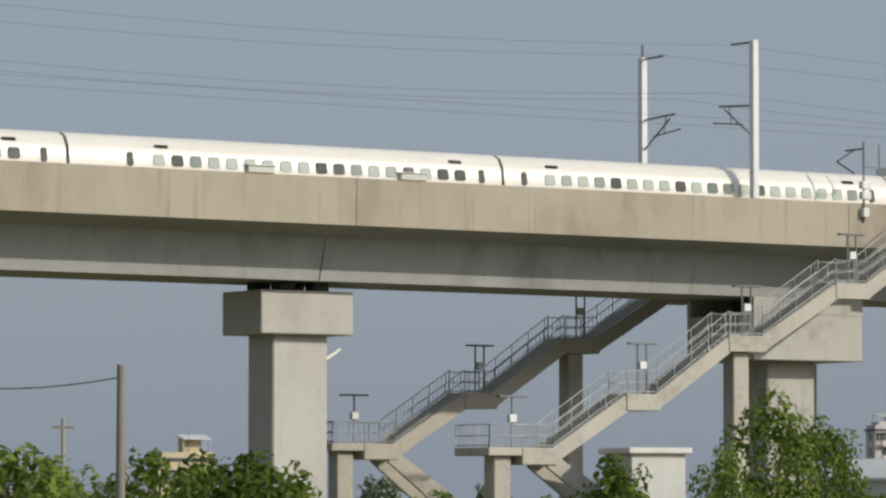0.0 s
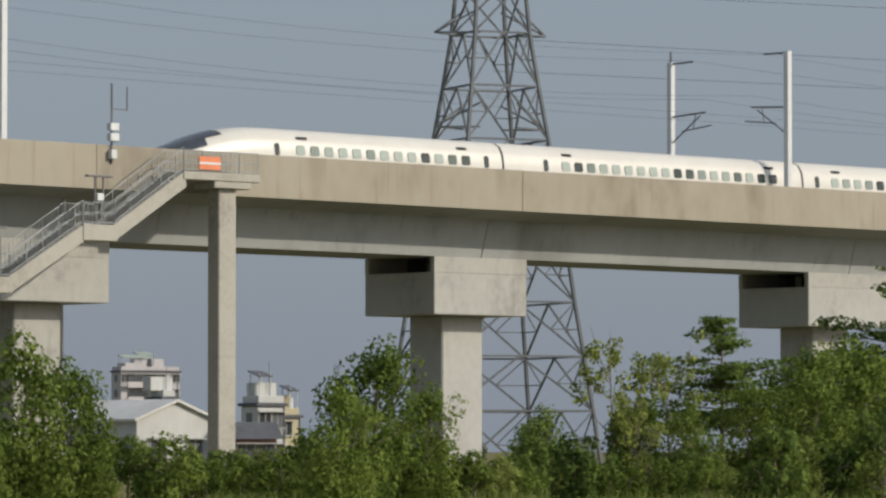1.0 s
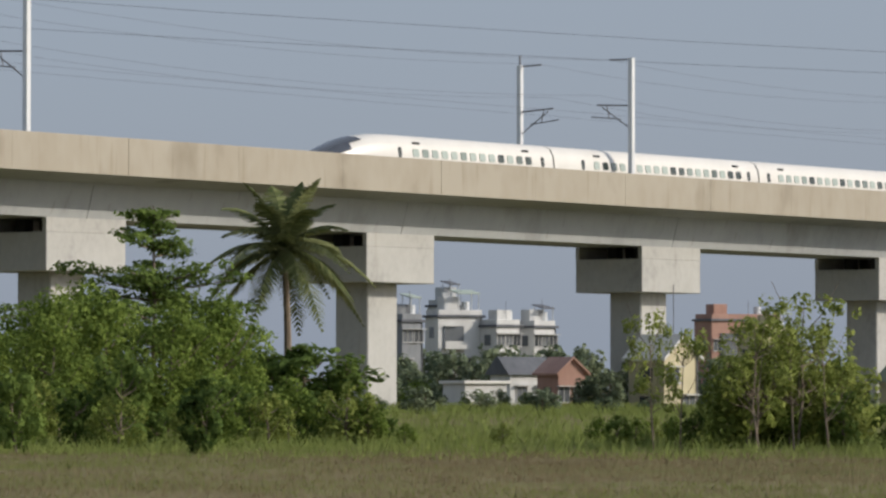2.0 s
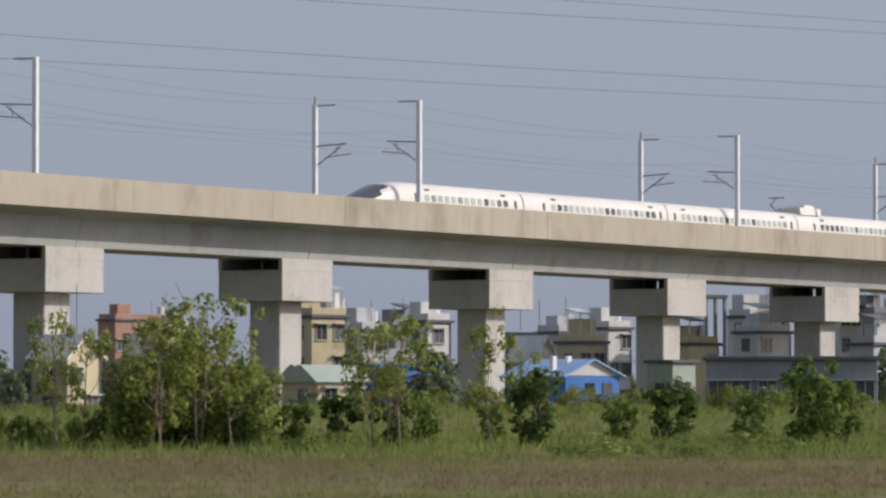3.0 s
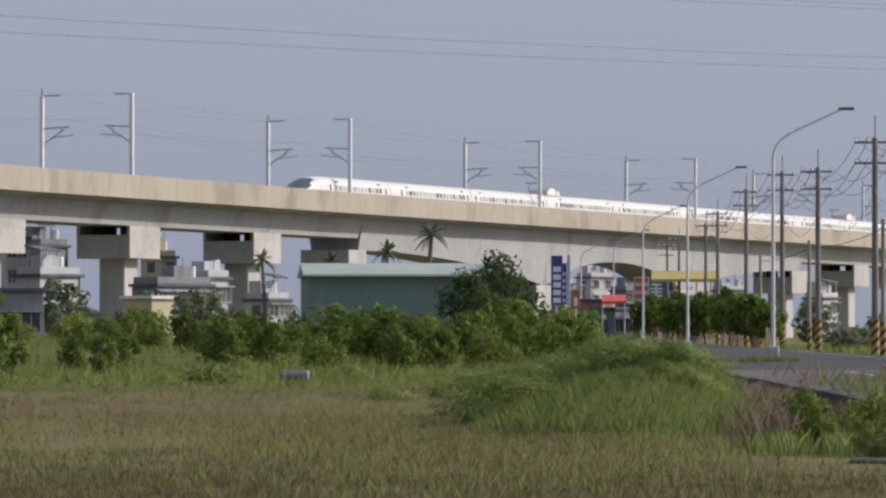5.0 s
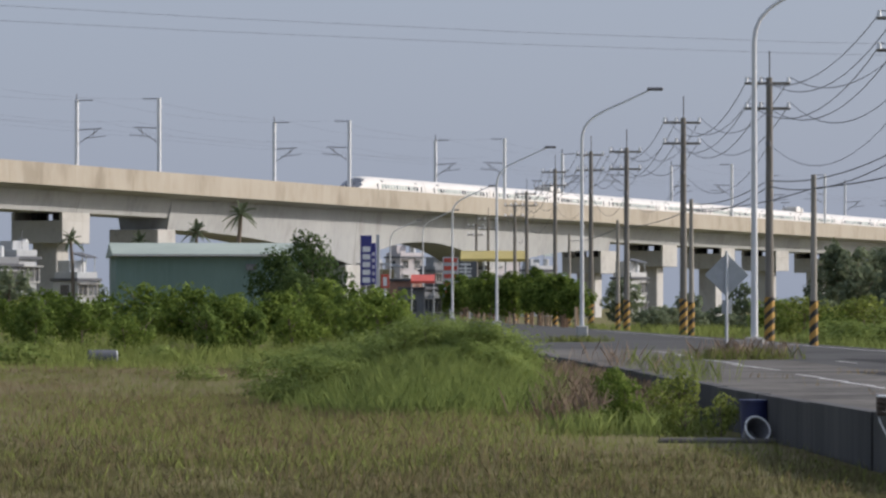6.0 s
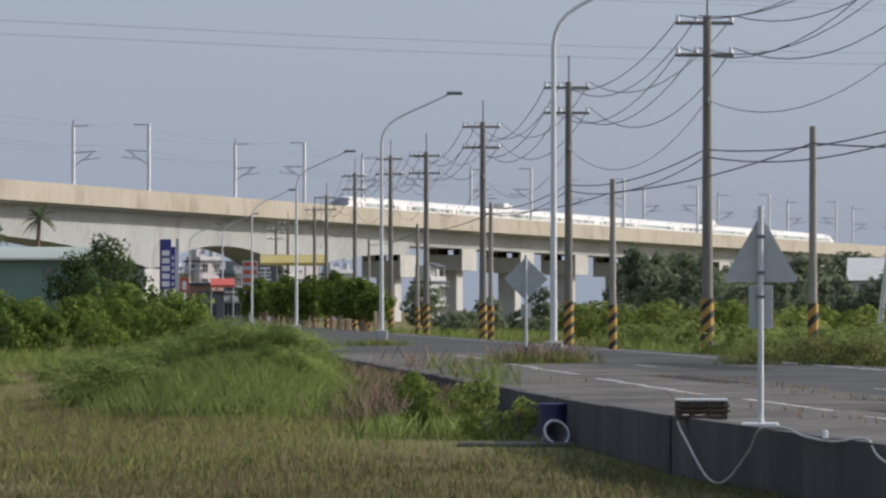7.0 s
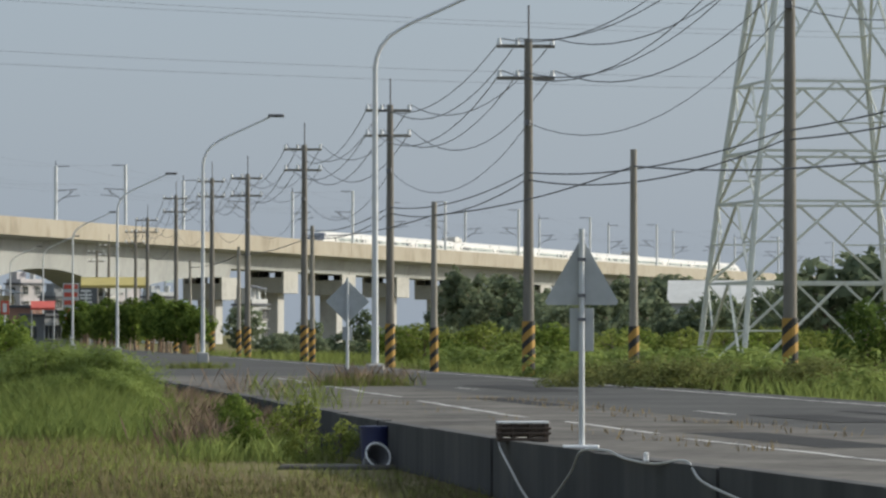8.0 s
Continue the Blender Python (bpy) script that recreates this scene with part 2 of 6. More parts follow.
def build_ground():
    bm = bmesh.new()
    radii = [0, 8, 16, 24, 32] + [36 * 1.045 ** i for i in range(110)]
    azimuths = [-180 + 15 * i for i in range(13)] + [10 + 1.0 * i for i in range(91)] + [110, 120, 130, 140, 150, 160, 170]
    rows = []
    for r in radii[1:]:
        row = []
        for a in azimuths:
            p = polar(a, r)
            row.append(bm.verts.new((p.x, p.y, ground_height(p.x, p.y))))
        rows.append(row)
    hub = bm.verts.new((0, 0, ground_height(0, 0)))
    k = len(azimuths)
    for i in range(k):
        bm.faces.new((hub, rows[0][(i + 1) % k], rows[0][i]))
        for a, b in zip(rows, rows[1:]):
            bm.faces.new((a[i], a[(i + 1) % k], b[(i + 1) % k], b[i]))
    ob = part("ground", bm, FIELD, smooth=True)
    tagged(ob, "rough grassy field, green with brown dry patches", "ground", kind="structure")


build_ground()


def build_road():
    bm = bmesh.new()
    top, low = [], []
    for (nx, ny), (fx, fy) in ROAD:
        top.append([bm.verts.new((nx, ny, ROAD_Z)), bm.verts.new((fx, fy, ROAD_Z))])
        low.append([bm.verts.new((nx, ny, -0.4)), bm.verts.new((fx, fy, -0.4))])
    for i in range(len(ROAD) - 1):
        bm.faces.new((top[i][0], top[i + 1][0], top[i + 1][1], top[i][1]))
        bm.faces.new((top[i][0], low[i][0], low[i + 1][0], top[i + 1][0]))
        bm.faces.new((top[i][1], top[i + 1][1], low[i + 1][1], low[i][1]))
    return tagged(part("road", bm, ASPHALT), "grey worn asphalt country road", "road", kind="structure")


road = build_road()

# ---- the viaduct ----
PIERS = [56.5, 87.6, 119.4, 150.1, 181.1, 212.4, 243.7, 275.2, 306.5, 338.2, 369.4, 400.6, 431.5, 462.6]
ARCH = [488.0, 548.0, 601.0, 652.5]
FAR_PIERS = [682.5 + 30.6 * i for i in range(19)]
DECK_WIDTH = 13.0


def girder_section(depth):
    """Box girder with wide wings: (y, z) below the parapet's top."""
    w = DECK_WIDTH
    return [(0.12, -1.75), (0.12, -2.34), (2.9, -2.75), (3.55, -depth), (w - 3.55, -depth), (w - 2.9, -2.75), (w - 0.12, -2.34), (w - 0.12, -1.75)]


def build_span(s0, s1, depths=None, kind_label="grey concrete box girder span of the railway viaduct"):
    """One span from pier to pier; depths gives the girder's depth along it."""
    z0, z1 = viaduct_top(s0), viaduct_top(s1)
    a, b = Vector((s0, viaduct_y(s0), z0)), Vector((s1, viaduct_y(s1), z1))
    length = (b - a).length
    tilt = math.degrees(math.atan2(z0 - z1, s1 - s0))
    turn = math.degrees(math.atan2(b.y - a.y, b.x - a.x))
    span = thing("viaduct_span", kind_label, "bridge span", "spans of the viaduct", m=pose(*a, 0, tilt, turn))
    steps = 1 if depths is None else 16
    bm = bmesh.new()
    rings = []
    for i in range(steps + 1):
        x = 0.03 + (length - 0.06) * i / steps
        d = 4.95 if depths is None else depths(i / steps)
        rings.append([bm.verts.new((x, y, z)) for y, z in girder_section(d)])
    k = len(rings[0])
    for p, q in zip(rings, rings[1:]):
        for i in range(k):
            bm.faces.new((p[i], q[i], q[(i + 1) % k], p[(i + 1) % k]))
    bm.faces.new(rings[0]), bm.faces.new(rings[-1][::-1])
    part("girder", bm, CONCRETE, span)
    n = max(3, round(length / 10.4))
    for y0, y1 in ((0.0, 0.26), (DECK_WIDTH - 0.26, DECK_WIDTH)):
        for i in range(n):
            x0, x1 = length * i / n + (0.02 if i == 0 else 0.006), length * (i + 1) / n - (0.02 if i == n - 1 else 0.006)
            prof = [(y0, -2.36), (y0, -0.03), (y0 + 0.03, 0.0), (y1 - 0.03, 0.0), (y1, -0.03), (y1, -2.36 if y0 > 1 else -1.7), (y0 + 0.118 if y0 < 1 else y1 - 0.118, -2.36)]
            if y0 > 1:
                prof = [(y0, -1.7), (y0, -0.03), (y0 + 0.03, 0), (y1 - 0.03, 0), (y1, -0.03), (y1, -2.36), (y1 - 0.118, -2.36)]
            part("parapet_panel", prism(prof, x0, x1), PARAPET, span)
    return span


def build_pier(s, wide=True, bearings=False, depth=4.95):
    top = viaduct_top(s) - depth
    base = 0.0
    pier = thing("viaduct_pier", "pale concrete pier with a heavy block head under the girder", "bridge pier", "piers of the viaduct", m=viaduct_pose(s, DECK_WIDTH / 2))
    h = 3.35
    w, d = (3.65, 3.05) if wide else (2.7, 1.95)
    if bearings:
        h = 2.2
        for x in (-1.0, 1.0):
            for y in (-1.2, 1.2):
                part("bearing", box(x - 0.45, x + 0.45, y - 0.45, y + 0.45, top - 0.45, top - 0.004, 0.04), DARK, pier, "dark bearing block")
        part("head", box(-w, w, -d, d, top - h - 0.45, top - 0.45, 0.06), PALE, pier)
        h += 0.45
    else:
        # the head is open along the bridge: two cheeks hold the girder, with bearings between them
        part("head", box(-w, w, -d, d, top - h, top - 0.9, 0.04), PALE, pier)
        for y0, y1 in ((-d, -d + 0.35), (d - 0.35, d)):
            part("cheek", box(-w, w, y0, y1, top - 0.9, top - 0.004), PALE, pier)
        # these bearings are near black so that the gap reads as plain shade
        for x in (-1.1, 1.1):
            for y in (-1.3, 1.3):
                part("bearing", box(x - 0.4, x + 0.4, y - 0.4, y + 0.4, top - 0.898, top - 0.004), DARK, pier, "dark bearing block")
    part("column", box(-1.6, 1.6, -1.45 if wide else -1.25, 1.45 if wide else 1.25, base, top - h + 0.02, 0.08), PALE, pier)
    return pier


def build_viaduct():
    stations = [-6, 25.4] + PIERS + ARCH + FAR_PIERS
    for s0, s1 in zip(stations, stations[1:]):
        if s0 in ARCH and s1 in ARCH:
            shape = {488.0: lambda t: 6.3 + 3.4 * t ** 2.2, 548.0: lambda t: 6.3 + 3.4 * abs(2 * t - 1) ** 2.2, 601.0: lambda t: 6.3 + 3.4 * (1 - t) ** 2.2}
            build_span(s0, s1, shape[s0], "long haunched concrete girder span over the road")
        else:
            build_span(s0, s1)
    for s in PIERS[1:]:
        build_pier(s, s != 119.4, s == 119.4)
    for s in FAR_PIERS:
        build_pier(s)
    build_pier(ARCH[-1], depth=6.31)
    for s in ARCH[:-1]:
        pier = thing("viaduct_pier", "thick concrete wall pier below a haunched girder", "bridge pier", "piers of the viaduct", m=viaduct_pose(s, DECK_WIDTH / 2))
        part("column", box(-2.6, 2.6, -3.05, 3.05, 0.0, viaduct_top(s) - (6.3 if s == 488.0 else 9.65), 0.1), PALE, pier)


build_viaduct()


# ---- the train ----
def body_section(scale=1.0, height=1.0, drop=0.0):
    """Half-round car section: (y, z) from the rail up."""
    half = [(0.0, 0.15), (1.35, 0.15), (1.62, 0.45), (1.69, 1.3), (1.66, 2.2), (1.55, 2.85), (1.25, 3.35), (0.75, 3.58), (0.0, 3.65)]
    pts = [(y * scale, 0.15 + (z - 0.15) * height) for y, z in half]
    return pts + [(-y, z) for y, z in pts[-2:0:-1]]


def loft(sections):
    bm = bmesh.new()
    rings = [[bm.verts.new((x, y, z)) for y, z in sec] for x, sec in sections]
    k = len(rings[0])
    for p, q in zip(rings, rings[1:]):
        for i in range(k):
            bm.faces.new((p[i], q[i], q[(i + 1) % k], p[(i + 1) % k]))
    bm.faces.new(rings[0]), bm.faces.new(rings[-1][::-1])
    return bm


def side_plate(x0, x1, z0, z1, y=-1.70, lean=0.03):
    bm = bmesh.new()
    c = 0.09
    ring = [(x0 + c, z0), (x1 - c, z0), (x1, z0 + c), (x1, z1 - c), (x1 - c, z1), (x0 + c, z1), (x0, z1 - c), (x0, z0 + c)]
    front = [bm.verts.new((x, y + (lean if z > (z0 + z1) / 2 else 0), z)) for x, z in ring]
    back = [bm.verts.new((x, y + 0.12, z)) for x, z in ring]
    bm.faces.new(front)
    for i in range(8):
        j = (i + 1) % 8
        bm.faces.new((front[i], back[i], back[j], front[j]))
    return bm


def build_train():
    """Twelve cars, 25 m each; the origin is the tail's nose tip at rail height, the train runs towards +x."""
    train = thing("high_speed_train", "cream white high-speed train with small windows", "train")
    lengths = [27.3] + [25.0] * 10 + [26.0]
    pane = mesh_of("window", side_plate(-0.32, 0.32, 2.10, 2.66, -1.70, 0.06), GLASS)
    door_pane = mesh_of("door_window", side_plate(-0.17, 0.17, 2.02, 2.72, -1.70, 0.07), DOOR_GLASS)
    vent = mesh_of("vent", side_plate(-0.42, 0.42, 2.98, 3.15, -1.50, 0.08), DARK)
    x = 0.0
    for n, length in enumerate(lengths):
        car = None
        if n in (0, 11):
            nose = []
            for d, sc, hi in ((0.0, 0.10, 0.12), (0.4, 0.38, 0.23), (1.2, 0.58, 0.35), (2.5, 0.75, 0.49), (4.0, 0.86, 0.65), (5.5, 0.93, 0.81), (7.0, 0.975, 0.925), (8.5, 0.995, 0.985), (10.0, 1, 1)):
                nose.append((d, body_section(sc, hi)))
            rings = nose + [(length - 0.09, body_section())]
            if n == 11:
                rings = [(length - d, s) for d, s in rings][::-1]
            car = part("car_body", loft([(x + d, s) for d, s in rings]), TRAIN_WHITE, train, "cream white nose car", smooth=True)
            # wrap-round windshield, set just proud of the nose
            shield = []
            for d, sc, hi in ((2.0, 0.70, 0.445), (2.5, 0.756, 0.498), (4.0, 0.868, 0.658), (5.5, 0.938, 0.818), (6.7, 0.97, 0.912)):
                sec = body_section(sc, hi)
                grow = [(y * 1.012, z + 0.012) for y, z in sec if z > 0.15 + (3.65 - 0.15) * hi * (0.74 if 2.2 < d < 6 else 0.88)]
                grow.sort()
                shield.append((d if n == 0 else length - d, grow))
            bm = bmesh.new()
            rr = [[bm.verts.new((x + d, y, z)) for y, z in g] for d, g in shield]
            for p, q in zip(rr, rr[1:]):
                k = min(len(p), len(q))
                op, oq = (len(p) - k) // 2, (len(q) - k) // 2
                for i in range(k - 1):
                    bm.faces.new((p[op + i], q[oq + i], q[oq + i + 1], p[op + i + 1]))
            part("windshield", bm, WINDSHIELD, car, "dark wrap-round windshield", smooth=True)
        else:
            car = part("car_body", loft([(x + 0.09, body_section()), (x + length - 0.09, body_section())]), TRAIN_WHITE, train, smooth=True)
        if n < 11:
            part("gangway", loft([(x + length - 0.085, body_section(0.97, 0.985)), (x + length + 0.085, body_section(0.97, 0.985))]), DARK, train, "dark folded gangway between cars")
        for side in (1, -1):
            turn = Matrix.Identity(4) if side == 1 else pose(0, 0, 0, 0, 0, 180)
            first, last = (12.0, length - 2.9) if n == 0 else (2.9, length - 12.0) if n == 11 else ((2.9, length - 2.6) if n % 2 == 0 else (5.0, length - 2.6))
            count = int((last - first) / 1.02)
            for i in range(count + 1):
                xx = x + first + (last - first) * i / count
                part("window", pane, None, car, at=Matrix.Translation((xx, 0, 0)) @ turn)
            for xx in ((x + length - 1.3, x + 10.3) if n == 0 else (x + 1.3, x + length - 10.3) if n == 11 else (x + 1.3 if n % 2 == 0 else x + 3.4, x + length - 1.3)):
                part("door_window", door_pane, None, car, at=Matrix.Translation((xx, 0, 0)) @ turn)
            for xx in (x + first + 0.2, x + last - 0.2):
                part("vent", vent, None, car, at=Matrix.Translation((xx, 0, 0)) @ turn)
        if n in (3, 8):
            for x1, x2 in ((1.2, 2.0), (5.4, 4.6)):
                part("pantograph_shield", prism([(-1.3, 3.5), (1.3, 3.5), (1.2, 4.15), (-1.2, 4.15)], x + min(x1, x2), x + max(x1, x2)), TRAIN_WHITE, car, "white insulator shield on the roof")
            part("roof_cover", loft([(x + 1.6, [(-1.2, 3.5), (1.2, 3.5), (1.1, 3.6), (-1.1, 3.6)]), (x + 2.6, [(-1.2, 3.5), (1.2, 3.5), (1.0, 4.45), (-1.0, 4.45)]),
                                     (x + 4.2, [(-1.2, 3.5), (1.2, 3.5), (1.0, 4.45), (-1.0, 4.45)]), (x + 5.4, [(-1.2, 3.5), (1.2, 3.5), (1.1, 3.6), (-1.1, 3.6)])]), TRAIN_WHITE, car, "white hump over the pantograph")
            bm = add_tube(bmesh.new(), (x - 1.2, 0, 3.7), (x - 2.4, 0, 4.3), 0.05)
            add_tube(bm, (x - 2.4, 0, 4.3), (x - 1.2, 0, 5.0), 0.04)
            add_tube(bm, (x - 1.2, -0.8, 5.0), (x - 1.2, 0.8, 5.0), 0.05)
            part("pantograph", bm, DARK, car, "dark raised pantograph arm")
        x += length
    return train


TRAIN_LENGTH = 303.3
train = build_train()
TAIL = [(0, 79.9), (0.5, 118.6), (1.0, 157.3), (1.5, 196.5), (2.0, 235.1), (2.2, 250.9), (3.3, 337.7), (3.5, 353.5), (4.0, 393.0), (4.5, 432.0), (6.0, 547.4), (6.5, 584.5), (7.0, 621.5), (7.5, 658.8), (8.0, 696.0)]


def train_pose(s):
    off, rail = 4.25, -1.75
    y0, y1 = viaduct_y(s) + off, viaduct_y(s + TRAIN_LENGTH) + off
    return pose(s - 2.4, y0 + 0.55, viaduct_top(s) + rail, 0, math.degrees(math.atan(0.0034)), math.degrees(math.atan2(y1 - y0, TRAIN_LENGTH)))


# ---- along the track: poles and wires ----
MAST_WHITE = material("pale_painted_mast", [(0.55, 0.565, 0.575), (0.66, 0.67, 0.67)], rough=0.5, scale=0.8)
LAMP_GREY = material("weathered_lamp_grey", [(0.10, 0.10, 0.11), (0.20, 0.20, 0.21)], rough=0.6, scale=2)
MASTS = [86.0, 145.0, 204.8, 267.5, 320.0, 375.3, 424.0, 480.9, 541.3, 600.5, 655.0, 708.5, 762.0, 809.4, 860, 912, 965, 1020, 1075]


def build_mast(near):
    """Catenary mast with its cantilever; it reaches over the track on its +y side (near) or -y side (far)."""
    k = 1 if near else -1
    mast = thing("catenary_mast", "pale steel catenary mast with a dark wire cantilever", "mast", "catenary masts")
    h = 8.55 if near else 8.45
    part("pole", box(-0.19, 0.19, -0.19, 0.19, -1.9, h, 0.03), MAST_WHITE, mast)
    bm = add_tube(bmesh.new(), (0, 0, h - 0.10), (0, k * 2.0, h - 0.06), 0.06)
    part("top_arm", bm, LAMP_GREY, mast, "thin dark top arm")
    bm = add_tube(bmesh.new(), (0, k * 0.2, h - 3.45), (0, k * 3.1, h - 3.3), 0.06)
    add_tube(bm, (0, k * 0.2, h - 5.05), (0, k * 2.6, h - 3.5), 0.05)
    add_tube(bm, (0, k * 1.0, h - 4.4), (0, k * 3.6, h - 4.15), 0.045)
    add_tube(bm, (0, k * 2.0, h - 4.3), (0, k * 2.2, h - 3.4), 0.035)
    part("cantilever", bm, LAMP_GREY, mast)
    if not near:
        part("spike", tube((0, 0, h), (0, 0, h + 0.7), 0.07), LAMP_GREY, mast)
    return mast


def build_catenary():
    masts = {True: build_mast(True), False: build_mast(False)}
    for near, off in ((True, 1.5), (False, 11.5)):
        for i, s in enumerate(MASTS):
            m = viaduct_pose(s, off, viaduct_top(s) - 0.05)
            if i == 0:
                masts[near].matrix_basis = m
            else:
                copy_thing(masts[near], m)
    for off, drop, sag in ((4.3, 3.95, 0.05), (4.5, 2.6, 0.9), (8.7, 3.95, 0.05), (8.5, 2.6, 0.9), (3.4, 0.1, 0.8), (9.6, 0.1, 0.8)):
        bm = bmesh.new()
        pts = []
        for a, b in zip(MASTS, MASTS[1:]):
            for i in range(8):
                t = i / 8
                s = a + (b - a) * t
                pts.append((s, viaduct_y(s) + off, viaduct_top(s) + 8.5 - drop - sag * 4 * t * (1 - t)))
        add_chain(bm, pts, 0.008, 4)
        tagged(part("overhead_wire", bm, WIRE), "thin dark overhead railway wire", "wire", "overhead wires")


build_catenary()

# ---- escape stairs ----
STAIR_CONCRETE = material("stair_concrete", [(0.28, 0.265, 0.23), (0.37, 0.35, 0.31), (0.41, 0.39, 0.345)], rough=0.9, scale=0.5, fine=8, bump=0.1, spread=(0.3, 0.6), coords="World")
RAIL = material("grey_steel_railing", [(0.22, 0.24, 0.25), (0.36, 0.38, 0.39)], rough=0.6, metal=0.2, scale=2)
LANDINGS = [(154.2, 159.4), (147.4, 149.5), (140.4, 142.6), (133.9, 135.8), (127.5, 129.4)]


def railing(stair, p, q, height=1.15):
    """Top rail, mid rail and thin posts between two foot points."""
    p, q = Vector(p), Vector(q)
    bm = bmesh.new()
    up = Vector((0, 0, height))
    for k in (1.0, 0.52, 0.1):
        add_tube(bm, p + up * k, q + up * k, 0.027, sides=5)
    n = max(2, round((q - p).length / 0.32))
    for i in range(n + 1):
        a = p.lerp(q, i / n)
        add_tube(bm, a, a + up, 0.028 if i % 4 == 0 else 0.011, sides=4)
    part("railing", bm, RAIL, stair, "grey steel railing")


def build_stair(off, label, shift, lift):
    """Flights that climb along the viaduct at a distance off from its near face; the top meets the parapet."""
    stair = thing("escape_stair", label, "stairs", "escape stairs of the viaduct")
    w = 0.85
    tops = [z + lift for z in (17.0, 13.95, 11.05, 7.95, 5.17)]
    y = viaduct_y(145) + off
    lands = [(a + shift, b + shift) for a, b in LANDINGS]
    for i, ((a, b), z) in enumerate(zip(lands, tops)):
        part("landing", box(a - 0.1, b + 0.1, y - w - 0.06, y + w + 0.06, z - (0.85 if i else 0.42), z, 0.03), STAIR_CONCRETE, stair)
        for side in (-w + 0.05, w - 0.05):
            railing(stair, (a, y + side, z), (b, y + side, z))
        if i + 1 < len(lands):
            c, d = lands[i + 1][1], tops[i + 1]
            for side in (-w, w - 0.22):
                bm = bmesh.new()
                prof = [(c - 0.1, d - 0.84), (c - 0.1, d + 0.05), (a + 0.1, z + 0.05), (a + 0.1, z - 0.84)]
                v0 = [bm.verts.new((x, y + side, zz)) for x, zz in prof]
                v1 = [bm.verts.new((x, y + side + 0.22, zz)) for x, zz in prof]
                bm.faces.new(v0), bm.faces.new(v1[::-1])
                for k in range(4):
                    bm.faces.new((v0[k], v1[k], v1[(k + 1) % 4], v0[(k + 1) % 4]))
                part("stringer", bm, STAIR_CONCRETE, stair)
                railing(stair, (c, y + side + 0.1, d + 0.1), (a, y + side + 0.1, z + 0.1))
            n = 15
            step = mesh_of("step", box(0, (a - c) / n + 0.05, -w + 0.2, w - 0.2, -0.17, 0), STAIR_CONCRETE)
            for k in range(n):
                part("step", step, None, stair, at=Matrix.Translation((c + (a - c) * k / n, y, d + (z - d) * (k + 0.6) / n)))
    # last flight turns back under the one above
    a, z = lands[-1][1], tops[-1]
    for side in (-w - 1.75, -0.05 - 1.75 + 0.85):
        bm = bmesh.new()
        prof = [(a - 0.4, z - 0.95), (a - 0.4, z - 0.05), (a + 7.2, 0.6), (a + 7.2, -0.2), (a + 6.0, -0.2)]
        v0 = [bm.verts.new((x, y - side - 1.75, zz)) for x, zz in prof]
        v1 = [bm.verts.new((x, y - side - 1.53, zz)) for x, zz in prof]
        bm.faces.new(v0), bm.faces.new(v1[::-1])
        for k in range(5):
            bm.faces.new((v0[k], v1[k], v1[(k + 1) % 5], v0[(k + 1) % 5]))
        part("stringer", bm, STAIR_CONCRETE, stair)
    la = lands[-1][0]
    part("landing", box(la - 2.1, la + 0.1, y - w, y + w + 1.4, tops[-1] - 0.4, tops[-1], 0.03), STAIR_CONCRETE, stair)
    for side in (-w + 0.05, w + 1.35):
        railing(stair, (la - 2.05, y + side, tops[-1]), (la, y + side, tops[-1]))
    railing(stair, (la - 2.05, y - w + 0.05, tops[-1]), (la - 2.05, y + w + 1.35, tops[-1]))
    # columns
    for x, z, hw in ((lands[0][1] - 1.85, tops[0] - 0.81, 0.62), (lands[2][0] + 1.0, tops[2] - 0.86, 0.5), (lands[4][0] - 1.0, tops[4] - 0.4, 0.5)):
        part("column", box(x - hw, x + hw, y - 0.45, y + 0.5, 0.0, z + 0.01, 0.05), STAIR_CONCRETE, stair)
    part("crossbeam", box(lands[0][1] - 3.1, lands[0][1] - 0.5, y - w, y + w, tops[0] - 0.8, tops[0] - 0.43, 0.03), STAIR_CONCRETE, stair)
    # lamps on the landings
    for (a, b), z in list(zip(lands, tops))[1:]:
        x = (a + b) / 2 - (1.6 if z == tops[-1] else 0)
        for dx in ((-0.28, 0.28) if z != tops[-1] else (0.0,)):
            part("lamp_post", tube((x + dx, y - w + 0.1, z), (x + dx, y - w + 0.1, z + 2.5), 0.05), LAMP_GREY, stair, "thin dark lamp post")
        part("lamp_box", box(x - 0.22, x + 0.22, y - w - 0.05, y - w + 0.25, z + 1.25, z + 1.65, 0.03), STEEL, stair, "pale equipment box")
        part("lamp_head", box(x - 0.85, x + 0.85, y - w - 0.05, y - w + 0.25, z + 2.5, z + 2.6, 0.02), LAMP_GREY, stair, "flat dark lamp head")
    return stair


build_stair(-1.6, "pale concrete escape stair with grey railings beside the viaduct", 0.0, 0.0)
build_stair(DECK_WIDTH + 1.8, "shaded concrete escape stair behind the viaduct", 1.1, 0.42)

ORANGE = material("faded_orange_board", [(0.62, 0.16, 0.06), (0.78, 0.26, 0.12)], rough=0.6, scale=2)


def build_barrier():
    y = viaduct_y(145) - 1.6
    ob = thing("gate_board", "faded orange and white warning board on the stair railing", "sign")
    part("board", box(155.2, 156.7, y - 0.88, y - 0.82, 17.15, 17.85, 0.01), ORANGE, ob)
    part("stripe", box(155.2, 156.7, y - 0.90, y - 0.882, 17.43, 17.55), MAST_WHITE, ob, "pale stripe")


build_barrier()


